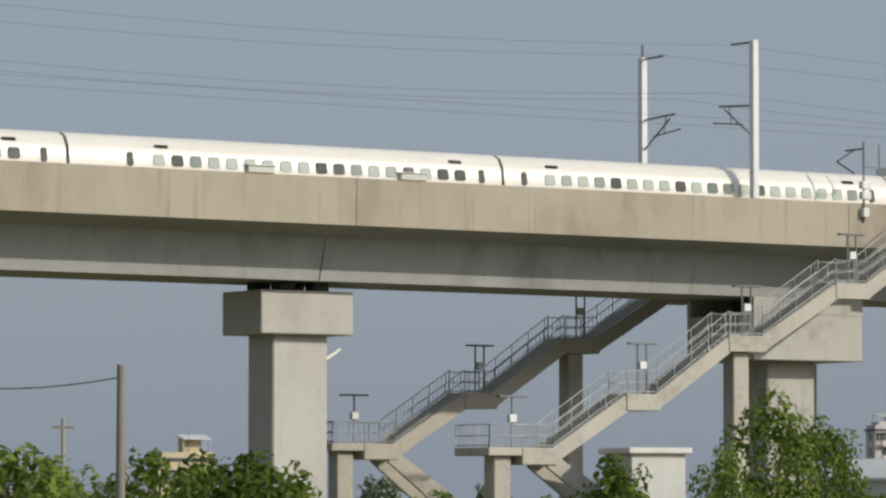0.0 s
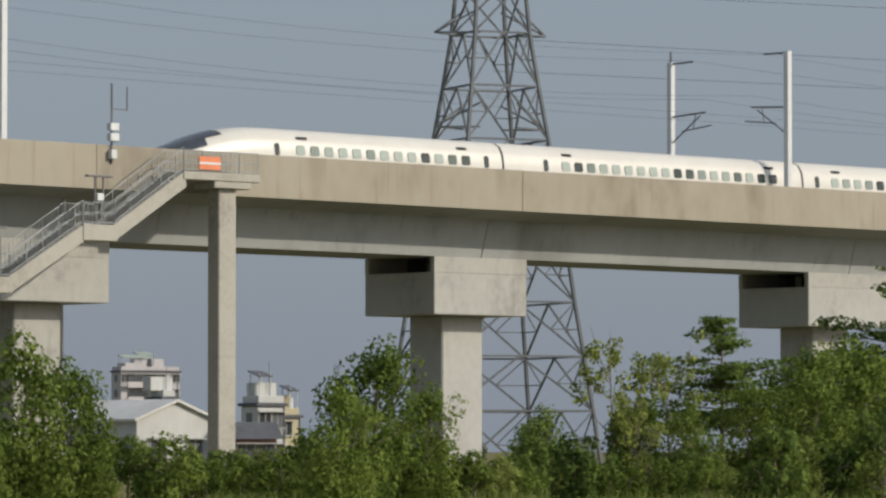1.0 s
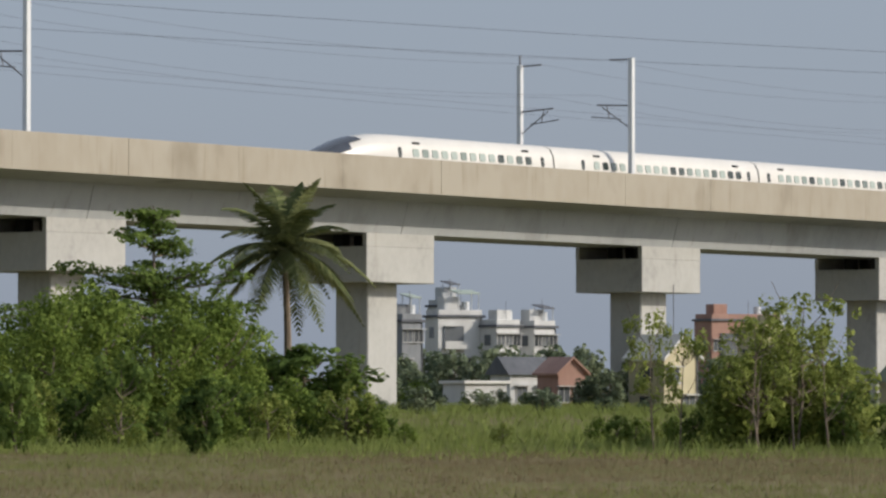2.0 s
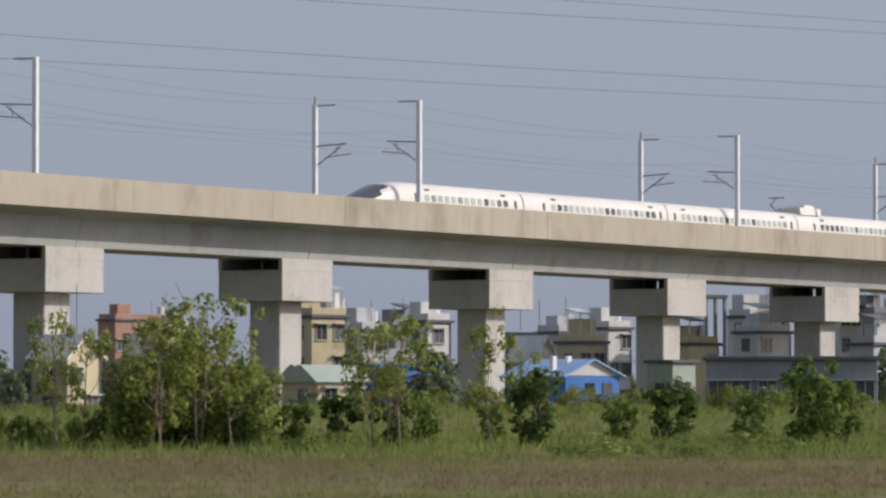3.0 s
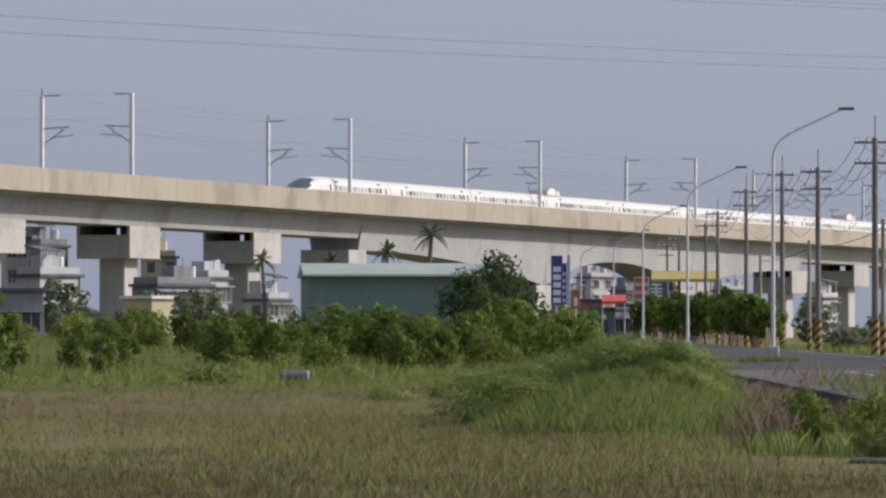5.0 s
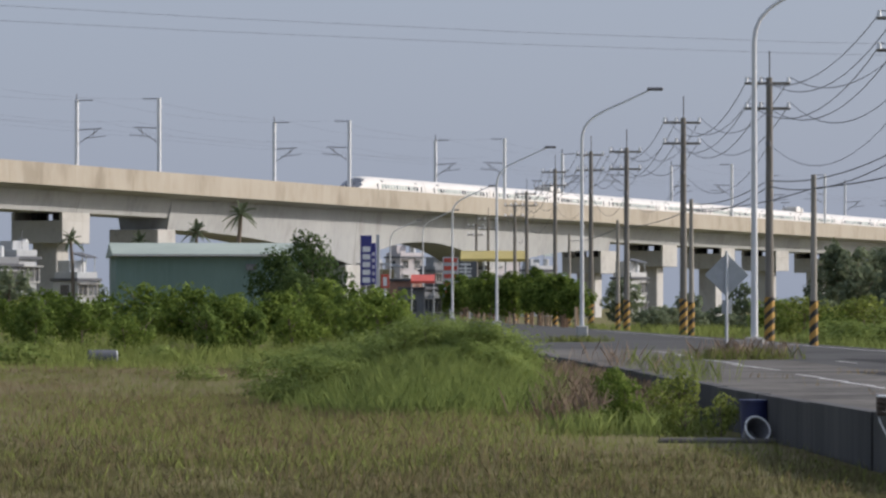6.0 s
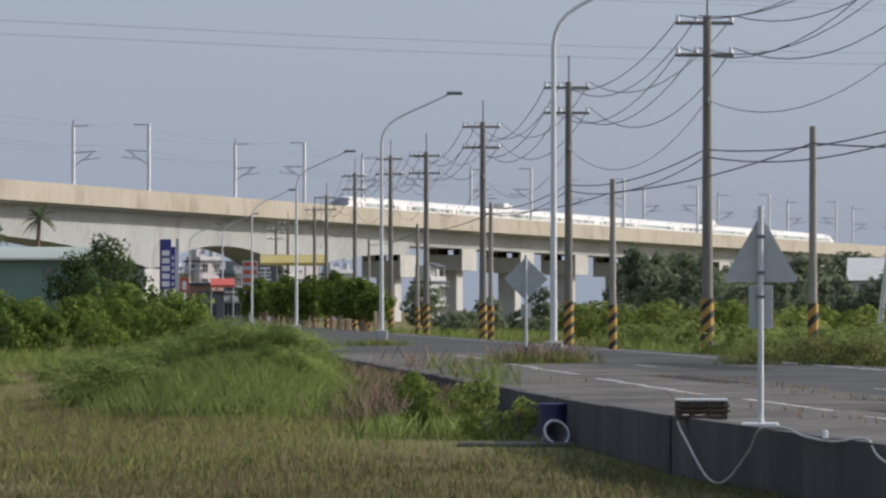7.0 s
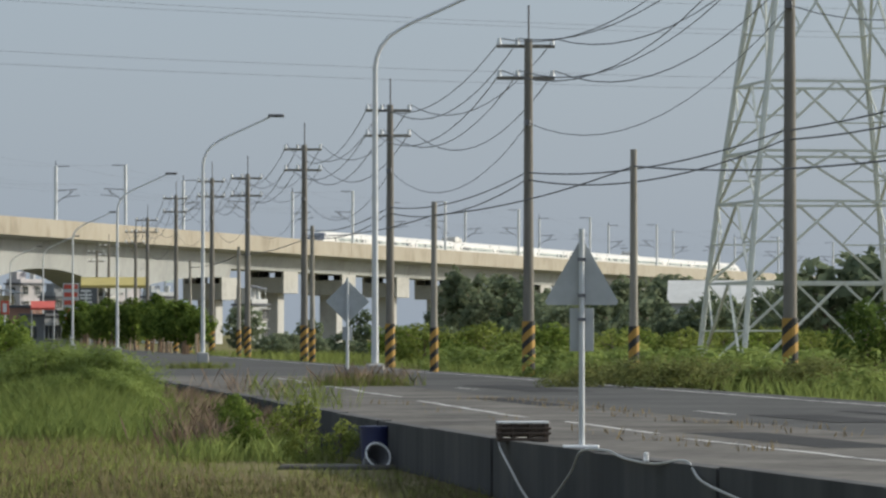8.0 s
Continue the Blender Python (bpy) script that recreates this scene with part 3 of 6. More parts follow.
def build_radio_mast(s):
    y = viaduct_y(s) + 0.13
    top = viaduct_top(s)
    ob = thing("radio_mast", "thin grey radio mast with boxes on the parapet", "antenna", m=viaduct_pose(s, 0.13))
    part("pole", tube((0, -0.2, top - 1.0), (0, -0.2, top + 3.3), 0.06), LAMP_GREY, ob)
    for z in (0.2, 0.75):
        part("box", box(-0.3, 0.3, -0.5, -0.15, top + z, top + z + 0.42, 0.03), STEEL, ob)
    part("lower_box", box(-0.2, 0.2, -0.45, -0.05, top - 0.75, top - 0.25, 0.03), STEEL, ob)
    part("whip", tube((1.2, 0.0, top + 1.9), (1.2, 0.0, top + 3.2), 0.04), LAMP_GREY, ob)
    part("crossbar", tube((0, -0.2, top + 1.95), (1.2, 0.0, top + 1.95), 0.03), LAMP_GREY, ob)


build_radio_mast(151.05)


def build_parapet_boxes():
    """Pale cabinets fixed along the top of the near parapet."""
    for s in (113.9, 122.7):
        ob = thing("trackside_cabinet", "pale grey trackside cabinet on the parapet top", "cabinet", "trackside cabinets", m=viaduct_pose(s, 0.13, viaduct_top(s)))
        part("body", box(-0.75, 0.75, -0.22, 0.22, 0.003, 0.34, 0.03), SIGNAL, ob)
        part("lid", box(-0.82, 0.82, -0.27, 0.27, 0.344, 0.40, 0.015), SIGNAL, ob)


SIGNAL = material("pale_cabinet_paint", [(0.42, 0.42, 0.39), (0.55, 0.55, 0.51)], rough=0.6, scale=1.5)
build_parapet_boxes()


def build_drain_pipes():
    """Slanted drain brackets on the piers and soffit lights between girder and head."""
    for s in PIERS[2:8:2]:
        m = viaduct_pose(s, DECK_WIDTH / 2)
        z = viaduct_top(s) - 8.3
        bm = add_tube(bmesh.new(), (1.6, 0.2, z - 0.9), (3.2, 0.2, z + 0.05), 0.12)
        ob = part("drain_pipe", bm, STEEL, at=m)
        tagged(ob, "grey drain pipe slanting from a pier to its head", "pipe", "drain pipes")


build_drain_pipes()

# ---- plants ----
LEAF_DARK = foliage("dark_green_leaves", (0.065, 0.104, 0.028), (0.171, 0.236, 0.059))
LEAF_MID = foliage("mid_green_leaves", (0.076, 0.117, 0.024), (0.212, 0.280, 0.063))
LEAF_LIGHT = foliage("light_olive_leaves", (0.125, 0.16, 0.036), (0.31, 0.35, 0.10))
LEAF_DEEP = foliage("deep_green_leaves", (0.042, 0.07, 0.026), (0.105, 0.15, 0.05))
LEAF_WEED = foliage("yellow_green_weed_leaves", (0.125, 0.142, 0.050), (0.258, 0.271, 0.103))
LEAF_PALM = foliage("palm_fronds_green", (0.086, 0.105, 0.043), (0.211, 0.226, 0.101), 0.15)
# pale bluish tone paints distance haze into the far trees
LEAF_FAR = foliage("haze_tinted_far_leaves", (0.11, 0.145, 0.09), (0.21, 0.245, 0.15))
BARK = material("grey_brown_bark", [(0.104, 0.078, 0.058), (0.234, 0.189, 0.143)], rough=0.95, scale=2, stretch=(1, 1, 0.3), bump=0.4)
rng = np.random.default_rng(7)


def leaves_mesh(name, mat, centres, radii, count, size, flat=0.0, narrow=0.55, upward=0.0):
    """Leaf quads over the surface of many small clumps; each faces roughly outward, so that the crown shades itself."""
    c = np.asarray(centres, float)
    r = np.asarray(radii, float)
    pick = rng.choice(len(c), count, p=r ** 2 / (r ** 2).sum())
    d = rng.normal(size=(count, 3))
    d /= np.linalg.norm(d, axis=1)[:, None]
    depth = rng.uniform(0.72, 1.08, count)[:, None]
    squash = np.array([1, 1, 1 - flat])
    p = c[pick] + d * r[pick][:, None] * depth * squash
    nrm = d * squash + rng.normal(size=(count, 3)) * 0.55 + np.array([0, 0, 0.35 + flat + upward])
    nrm /= np.linalg.norm(nrm, axis=1)[:, None]
    u = np.cross(nrm, rng.normal(size=(count, 3)))
    u /= np.linalg.norm(u, axis=1)[:, None]
    v = np.cross(nrm, u)
    s = (size * rng.uniform(0.6, 1.35, count))[:, None]
    quad = np.stack([p - u * s, p - v * s * narrow, p + u * s, p + v * s * narrow], 1).reshape(-1, 3)
    me = bpy.data.meshes.new(name)
    me.from_pydata(quad.tolist(), [], np.arange(count * 4).reshape(-1, 4).tolist())
    me.materials.append(mat)
    soft = d * squash * 0.8 + nrm * 0.45 + np.array([0, 0, 0.25])
    soft /= np.linalg.norm(soft, axis=1)[:, None]
    me.normals_split_custom_set_from_vertices(np.repeat(soft, 4, axis=0).tolist())
    return me


def limb_bm(height, spread, limbs, r=0.09, lean=0.15):
    bm = bmesh.new()
    top = Vector((rng.uniform(-lean, lean) * height, rng.uniform(-lean, lean) * height, height))
    add_chain(bm, [(0, 0, -0.3), top * 0.35 + Vector((0.04 * height, 0, 0)), top * 0.7, top], [r, r * 0.75, r * 0.5, r * 0.2], 6)
    tips = []
    for i in range(limbs):
        a = i * 2.4 + rng.uniform(-0.4, 0.4)
        base = top * rng.uniform(0.25, 0.8)
        tip = base + Vector((math.cos(a) * spread, math.sin(a) * spread, height * rng.uniform(0.15, 0.4)))
        add_chain(bm, [base, base.lerp(tip, 0.5) + Vector((0, 0, -0.05 * height)), tip], [r * 0.45, r * 0.3, r * 0.12], 5)
        tips.append(tip)
    return bm, tips + [top]


def make_bush(label, mat, height, width, count, size, clumps=16, category="bush", group="bushes in the field", upright=0.0, name="bush", lift=0.08, upward=0.0):
    """A many-stemmed shrub with an uneven crown down to the ground."""
    bush = thing(name, label, category, group)
    bm, tips = limb_bm(height * 0.8, width * 0.33, 0 if upward else 6, 0.02 if upward else 0.05 + 0.012 * height)
    part("trunk", bm, BARK, bush)
    cs, rs = [], []
    for i in range(clumps):
        a = rng.uniform(0, math.tau)
        q = rng.uniform(0, 1)
        z = height * (lift + (0.92 - lift) * q)
        reach = width * 0.5 * (math.sin(math.pi * min(0.95, 0.18 + 0.75 * q)) if not upright else (1 - 0.7 * q) + 0.1)
        d = reach * rng.uniform(0.3, 0.85)
        cs.append((math.cos(a) * d, math.sin(a) * d, z))
        rs.append(width * rng.uniform(0.13, 0.24) * (1 - 0.35 * q))
    for t in tips:
        cs.append(tuple(t)), rs.append(width * rng.uniform(0.08, 0.14))
    part("crown", leaves_mesh("crown", mat, cs, rs, count, size, upward=upward), None, bush)
    return bush


def make_thin_tree(label, mat, height, width, count, size):
    """A slender open tree: the sky shows between its twigs."""
    tree = thing("slender_tree", label, "tree", "slender trees")
    bm, tips = limb_bm(height * 0.92, width * 0.42, 11, 0.07, 0.06)
    part("trunk", bm, BARK, tree)
    cs, rs = [], []
    for t in tips:
        for k in range(3):
            cs.append(tuple(t * rng.uniform(0.8, 1.02) + Vector(rng.normal(size=3) * width * 0.06))), rs.append(width * rng.uniform(0.06, 0.13))
    part("crown", leaves_mesh("crown", mat, cs, rs, count, size), None, tree)
    return tree


def make_tiered_tree(label, height, width):
    """Flat whorls of branches on a straight stem, as tropical almond trees grow."""
    tree = thing("tiered_tree", label, "tree", "tiered trees")
    bm = bmesh.new()
    add_chain(bm, [(0, 0, -0.3), (0.1, 0, height * 0.5), (0, 0, height)], [0.16, 0.11, 0.03], 7)
    cs, rs = [], []
    levels = 8
    for i in range(levels):
        q = i / (levels - 1)
        z = height * (0.34 + 0.62 * q)
        reach = width * 0.5 * (1.12 - 0.90 * q ** 1.15)
        for k in range(6 if q < 0.7 else 4):
            a = k * math.tau / 6 + i * 1.1 + rng.uniform(-0.4, 0.4)
            l = reach * rng.uniform(0.35, 1.3)
            zz = z + rng.uniform(-0.42, 0.42)
            tip = Vector((math.cos(a) * l, math.sin(a) * l, zz + rng.uniform(0.0, 0.12) * l))
            add_chain(bm, [(0, 0, zz - 0.25), (tip.x * 0.5, tip.y * 0.5, zz - 0.06), tip], [0.06, 0.045, 0.015], 5)
            for w in (0.25, 0.45, 0.65, 0.85, 1.0):
                cs.append((tip.x * w + rng.uniform(-0.3, 0.3), tip.y * w + rng.uniform(-0.3, 0.3), zz + (tip.z - zz) * w + rng.uniform(-0.05, 0.10))), rs.append(0.10 * width * rng.uniform(0.5, 1.4) * (1 - 0.4 * q))
    part("trunk", bm, BARK, tree)
    part("crown", leaves_mesh("crown", LEAF_DARK, cs, rs, 9500, 0.15, flat=0.7), None, tree)
    return tree


def make_palm(label, height, frond, fronds=20, mat=None, group="palms"):
    """A ringed trunk with drooping feathered fronds."""
    palm = thing("palm_tree", label, "palm", group)
    bm = bmesh.new()
    pts = [(0.02 * height * math.sin(i * 0.5), 0, height * i / 8 - (0.3 if i == 0 else 0)) for i in range(9)]
    add_chain(bm, pts, [0.24 - 0.012 * i for i in range(9)], 8)
    part("trunk", bm, BARK, palm)
    top = Vector(pts[-1])
    for i in range(fronds):
        a = i * 2.399
        lift = radians(86 - 112 * (i / fronds) ** 0.85 + rng.uniform(-6, 6))
        size = frond * rng.uniform(0.85, 1.08) * (1.0 if i > fronds * 0.3 else 1.08)
        verts, faces = [], []
        prev = None
        n = 26
        for k in range(n + 1):
            t = k / n
            out = size * (t * math.cos(lift) + 0.16 * t * t * math.sin(max(lift, 0)))
            up = size * (t * math.sin(lift) - (0.14 + 0.52 * math.cos(lift)) * t ** 2.2)
            c = top + Vector((math.cos(a) * out, math.sin(a) * out, up))
            verts.append(c)
            if k > 1:
                side = Vector((-math.sin(a), math.cos(a), 0))
                along = (c - verts[0]).normalized()
                leaf = frond * 0.22 * (math.sin(math.pi * min(1, 0.12 + 0.88 * t)) + 0.15)
                for sgn in (-1, 1):
                    for jit in (0, 0.33, 0.66):
                        base = verts[0].lerp(c, 1.0) - along * jit * frond / n
                        tip = base + side * sgn * leaf * 0.8 + along * leaf * 0.55 + Vector((0, 0, -leaf * rng.uniform(0.25, 0.6)))
                        w = along * 0.05 * frond / 3
                        faces.append((base - w, base + w, tip))
        allv, allf = [], []
        for f in faces:
            j = len(allv)
            allv += [tuple(q) for q in f]
            allf.append((j, j + 1, j + 2))
        rib = verts[0:n + 1:3]
        for p, q in zip(rib, rib[1:]):
            j = len(allv)
            allv += [tuple(p + Vector((0, 0, 0.03))), tuple(p - Vector((0, 0, 0.03))), tuple(q)]
            allf.append((j, j + 1, j + 2))
        me = bpy.data.meshes.new("frond")
        me.from_pydata(allv, [], allf)
        me.materials.append(mat or LEAF_PALM)
        part("frond", me, None, palm)
    return palm


def plant(proto, x, y, scale=1.0, turn=None, first=False, z=None, stretch=1.0):
    z = ground_height(x, y) if z is None else z
    m = pose(x, y, z - 0.03, 0, 0, rng.uniform(0, 360) if turn is None else turn)
    ob = proto if first else copy_thing(proto, m)
    ob.matrix_basis = m
    ob.scale = (scale, scale, scale * stretch)
    return ob


class Grove:
    """Keeps a few grown plants of one kind and sets copies of them."""

    def __init__(self, makers, height):
        self.makers, self.height, self.grown, self.i = makers, height, {}, 0

    def at(self, x, y, height, wide=1.0):
        k = self.i % len(self.makers)
        self.i += 1
        s = height / self.height
        if k not in self.grown:
            self.grown[k] = self.makers[k]()
            ob = plant(self.grown[k], x, y, s, first=True)
        else:
            ob = plant(self.grown[k], x, y, s)
        ob.scale = (s * wide, s * wide, s)
        return ob


dark_bush = Grove([lambda: make_bush("dense dark green rounded bush in the field", LEAF_DARK, 3.0, 2.3, 1250, 0.125) for _ in range(3)], 3.0)
mid_bush = Grove([lambda: make_bush("leafy mid green bush with an uneven top", LEAF_MID, 3.0, 3.4, 1500, 0.125, 22) for _ in range(3)], 3.0)
light_bush = Grove([lambda: make_bush("light olive green shrub with loose twigs", LEAF_LIGHT, 3.0, 3.2, 1150, 0.125, 17) for _ in range(3)], 3.0)
big_bush = Grove([lambda: make_bush("large leafy green shrub grown to tree height", LEAF_MID, 6.0, 5.4, 5600, 0.12, 52, "tree", "large shrubs") for _ in range(2)], 6.0)
thin_tree = Grove([lambda: make_thin_tree("slender light-leaved tree with open twigs", LEAF_LIGHT, 7.0, 3.6, 1000, 0.13) for _ in range(3)], 7.0)
far_tree = Grove([lambda: make_bush("green tree among the far houses, dulled by painted haze", LEAF_FAR, 6.0, 6.5, 850, 0.38, 18, "tree", "far trees", name="tree") for _ in range(3)], 6.0)
casuarina = Grove([lambda: make_bush("tall feathery tree behind the road, greyed by painted haze", LEAF_FAR, 10.0, 6.0, 1700, 0.34, 26, "tree", "far trees", name="tree", upright=0.3) for _ in range(3)], 10.0)

# first stretch: shrubs before the stairs
for x, y, h in ((88.0, 121.4, 3.0), (96.0, 134.2, 3.8)):
    mid_bush.at(x, y, h, 0.75)
for x, y, h, w in ((91.6, 118.8, 6.2, 0.85), (96.1, 121.6, 5.2, 0.75), (84.4, 111.7, 4.2, 0.7), (100.6, 111.3, 5.8, 0.85), (96.3, 108.4, 4.6, 0.8), (105.2, 113.8, 4.4, 0.75)):
    big_bush.at(x, y, h, w)
for x, y, h in ((87.5, 151.6, 4.4), (91.5, 155.0, 4.5), (87.7, 145.6, 4.0), (94.2, 153.4, 3.8), (79.8, 150.1, 4.7), (90.6, 167.0, 4.0), (78.3, 150.9, 4.3),
                (84.8, 153.1, 2.9), (90.9, 137.7, 2.6), (94.9, 141.0, 2.4), (93.5, 136.0, 2.2)):
    mid_bush.at(x, y, h)

# hedge along the field, second stretch
hedge = [(a, r, h) for a, r, h in zip(np.linspace(37.55, 57.76, 84), 172 + 16 * rng.random(84), 1.6 + 1.5 * rng.random(84))]
for i, (a, r, h) in enumerate(hedge):
    if 51.95 < a < 54.4 and i % 5:
        continue
    p = polar(a, r)
    (mid_bush, light_bush, mid_bush, dark_bush)[i % 4].at(p.x, p.y, h * (0.58 if a > 51.91 else 0.9), 1.0)
for x, y, h, w in ((112.4, 113.9, 2.8, 1), (116.0, 107.2, 3.3, 0.8), (121.9, 103.7, 2.9, 0.9), (131.3, 115.7, 3.8, 0.9)):
    dark_bush.at(x, y, h, w)
# taller growth behind the hedge
for x, y, h, w in ((151.6, 138.0, 5.6, 1), (160.4, 143.1, 6.6, 1.1), (158.8, 137.4, 6.4, 1.0), (164.0, 139.1, 6.6, 0.95), (162.2, 146.0, 7.2, 1.0), (157.0, 143.5, 6.6, 1.0), (166.8, 140.6, 5.9, 0.9), (142.6, 140.3, 4.2, 1), (144.3, 138.5, 4.2, 0.9),
                   (153.3, 143.5, 5.0, 0.9), (132.8, 135.9, 4.0, 0.9)):
    big_bush.at(x, y, h, w)
for x, y, h, w in ((170.7, 141.9, 4.3, 1.5), (172.1, 140.2, 4.2, 1.6), (173.5, 138.5, 3.6, 1.6)):
    dark_bush.at(x, y, h, w)
for x, y, h in ((141.8, 141.1, 7.0), (147.2, 142.7, 6.6), (139.0, 136.8, 5.2)):
    thin_tree.at(x, y, h, 0.9)

tiered = make_tiered_tree("dark tiered tree with flat whorls of leaves", 10.5, 10.4)
plant(tiered, 175.0, 152.3, 1.06, first=True)
plant(tiered, 163.3, 154.9, 0.80)
palm = make_palm("coconut palm with upright and arching feathered fronds", 9.0, 4.6, 30)
plant(palm, 181.75, 149.05, 1.0, first=True)

# third stretch: open trees before the piers
for x, y, h, w in ((138.1, 95.6, 5.2, 0.8), (142.0, 97.1, 4.8, 0.8), (141.9, 93.6, 5.4, 1.0), (144.4, 93.4, 6.0, 1.1), (141.7, 90.2, 4.8, 1.0), (148.2, 87.4, 5.2, 0.9), (141.0, 91.3, 5.0, 1.0), (138.7, 91.3, 5.2, 1.0),
                   (147.9, 87.8, 5.0, 1.0), (145.0, 84.9, 5.2, 1.0), (148.4, 82.9, 4.9, 0.8), (150.7, 83.0, 4.0, 0.7)):
    thin_tree.at(x, y, h, w)
for x, y, h, w in ((146.2, 96.1, 4.0, 1.1), (149.6, 96.5, 4.3, 1.1), (146.9, 93.2, 3.6, 1.0), (145.7, 95.1, 3.6, 1.1), (148.4, 94.6, 3.4, 1.0), (143.4, 95.0, 4.0, 1.0)):
    light_bush.at(x, y, h, w)
for x, y, h, w in ((150.7, 91.0, 2.3, 1.0), (151.7, 89.2, 2.8, 1.0), (155.8, 90.2, 2.2, 1.0), (155.4, 86.8, 1.9, 0.9), (151.0, 82.4, 3.2, 0.95), (157.8, 82.3, 1.9, 1.2), (156.9, 79.6, 2.7, 1.1),
                   (160.1, 77.9, 2.1, 1.2), (157.5, 74.1, 3.6, 1.0), (160.6, 74.3, 3.0, 1.0), (169.6, 74.0, 1.7, 1.2), (145.4, 91.9, 2.3, 1.2), (149.7, 92.5, 1.9, 1.2), (121.7, 103.9, 2.1, 1.1)):
    dark_bush.at(x, y, h, w)
for i in range(30):
    p = polar(66.03 + i * 0.225 + rng.uniform(-0.1, 0.1), 190 + 60 * rng.random())
    (mid_bush if i % 3 else dark_bush).at(p.x, p.y, 1.5 + 1.1 * rng.random() + (0.6 if i > 16 else 0), 1.1)
for i in range(26):
    p = polar(59.37 + i * 0.38 + rng.uniform(-0.2, 0.2), 250 + 50 * rng.random())
    light_bush.at(p.x, p.y, 1.2 + 0.9 * rng.random(), 1.3)
# before the long green shed
for x, y, h, w in ((215.4, 80.5, 3.0, 1.4), (211.5, 76.7, 2.9, 1.3), (227.8, 75.5, 3.1, 1.2), (214.3, 68.7, 2.7, 1.3), (222.3, 76.2, 2.8, 1.2), (202.7, 71.7, 2.3, 1.4), (199.8, 79.3, 2.4, 1.3)):
    mid_bush.at(x, y, h, w)
big_dark = Grove([lambda: make_bush("dark dense broad tree beside the green warehouse", LEAF_DEEP, 6.0, 5.8, 4200, 0.15, 46, "tree", "large shrubs", name="tree") for _ in range(2)], 6.0)
for x, y, h, w in ((284.7, 95.6, 6.6, 0.95), (281.0, 96.5, 5.4, 0.95), (276.0, 93.5, 4.0, 1.0)):
    big_dark.at(x, y, h, w)
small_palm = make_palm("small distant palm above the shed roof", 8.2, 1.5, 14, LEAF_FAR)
plant(small_palm, 394.7, 143.5, 1.05, first=True)
plant(small_palm, 405.5, 143.1, 1.28)
plant(small_palm, 306.9, 121.2, 0.75)
plant(small_palm, 402.2, 152.0, 0.95)
# row of trees on short trunks by the road
row_tree = Grove([lambda: make_bush("round leafy tree on a bare trunk in a roadside row", LEAF_MID, 4.2, 4.0, 2400, 0.17, 22, "tree", "roadside trees", name="tree", lift=0.42) for _ in range(2)], 4.2)
for i in range(15):
    row_tree.at(296 + 13.5 * i + rng.uniform(-3, 3), 80.5 + 4.7 * i, 3.0 + 1.9 * rng.random(), rng.uniform(0.75, 1.2))
# wooden stakes that hold the young roadside trees
STAKE = material("weathered_stake_wood", [(0.20, 0.12, 0.07), (0.42, 0.32, 0.22)], rough=0.9, scale=2, per_object=0.7)
stake = None
for i in range(52):
    x, y = 290 + 3.6 * i + rng.uniform(-0.8, 0.8), 78.0 + 1.253 * i + rng.uniform(-1.2, 1.2)
    m = pose(x, y, ground_height(x, y) - 0.1, rng.uniform(-4, 4), rng.uniform(-4, 4), rng.uniform(0, 90))
    if stake is None:
        stake = tagged(part("tree_stake", tube((0, 0, 0), (0, 0, 1.75), 0.09, 0.07, 7), STAKE), "weathered wooden stake beside a roadside tree", "stake", "tree stakes")
        stake.matrix_basis = m
    else:
        copy_thing(stake, m)
# beyond the road on its far side
road_weed = Grove([lambda: make_bush("loose yellow-green weed clump beyond the road", LEAF_WEED, 1.5, 2.6, 1900, 0.06, 24, "weeds", "weed thickets", name="weed_thicket", upward=0.8) for _ in range(3)], 1.5)
for i in range(40):
    a = 77.35 + i * 0.165
    p = polar(a, 230 + 90 * rng.random() - 40 * (i / 40))
    (light_bush if i % 3 else mid_bush).at(p.x, p.y, 1.3 + 1.0 * rng.random(), 1.5)
for i in range(26):
    a = 79.35 + i * 0.16
    p = polar(a, 118 + 18 * rng.random())
    road_weed.at(p.x, p.y, 0.6 + 0.5 * rng.random(), 1.5)
for i in range(32):
    p = polar(77.99 + i * 0.14, 520 + 100 * rng.random())
    casuarina.at(p.x, p.y, 6.8 + 2.6 * rng.random() + (1.2 if i < 6 else 0), 1.1)
for i in range(36):
    a = 77.35 + i * 0.17
    p = polar(a, 380 + 60 * rng.random())
    far_tree.at(p.x, p.y, (3.4 + 2.2 * rng.random()) * (0.45 if a < 79 else 1.0), 1.1)
for x, y, h, w in ((327.4, 41.0, 7.5, 1.1), (327.8, 38.1, 8.0, 1.1), (346.9, 46.5, 5.5, 1.1), (328.1, 35.7, 7.5, 1.1)):
    far_tree.at(x, y, h, w)
# trees between the houses and the field, which leave some house fronts open to view
OPEN = ((52.3, 54.5), (55.1, 56.0), (61.2, 62.7), (63.3, 65.8))


def hides(a):
    return any(p < a < q for p, q in OPEN)


for i in range(46):
    a = 51.56 + i * (68.22 - 51.56) / 46 + rng.uniform(-0.2, 0.2)
    p = polar(a, 325 + 130 * rng.random())
    if not hides(a):
        far_tree.at(p.x, p.y, 2.6 + 3.2 * rng.random() ** 2, rng.uniform(0.7, 1.15))
# a dense belt before the white villas
for i in range(12):
    p = polar(51.9 + i * 0.23 + rng.uniform(-0.06, 0.06), 490 + 40 * rng.random())
    far_tree.at(p.x, p.y, 5.2 + 1.7 * rng.random(), 0.9)
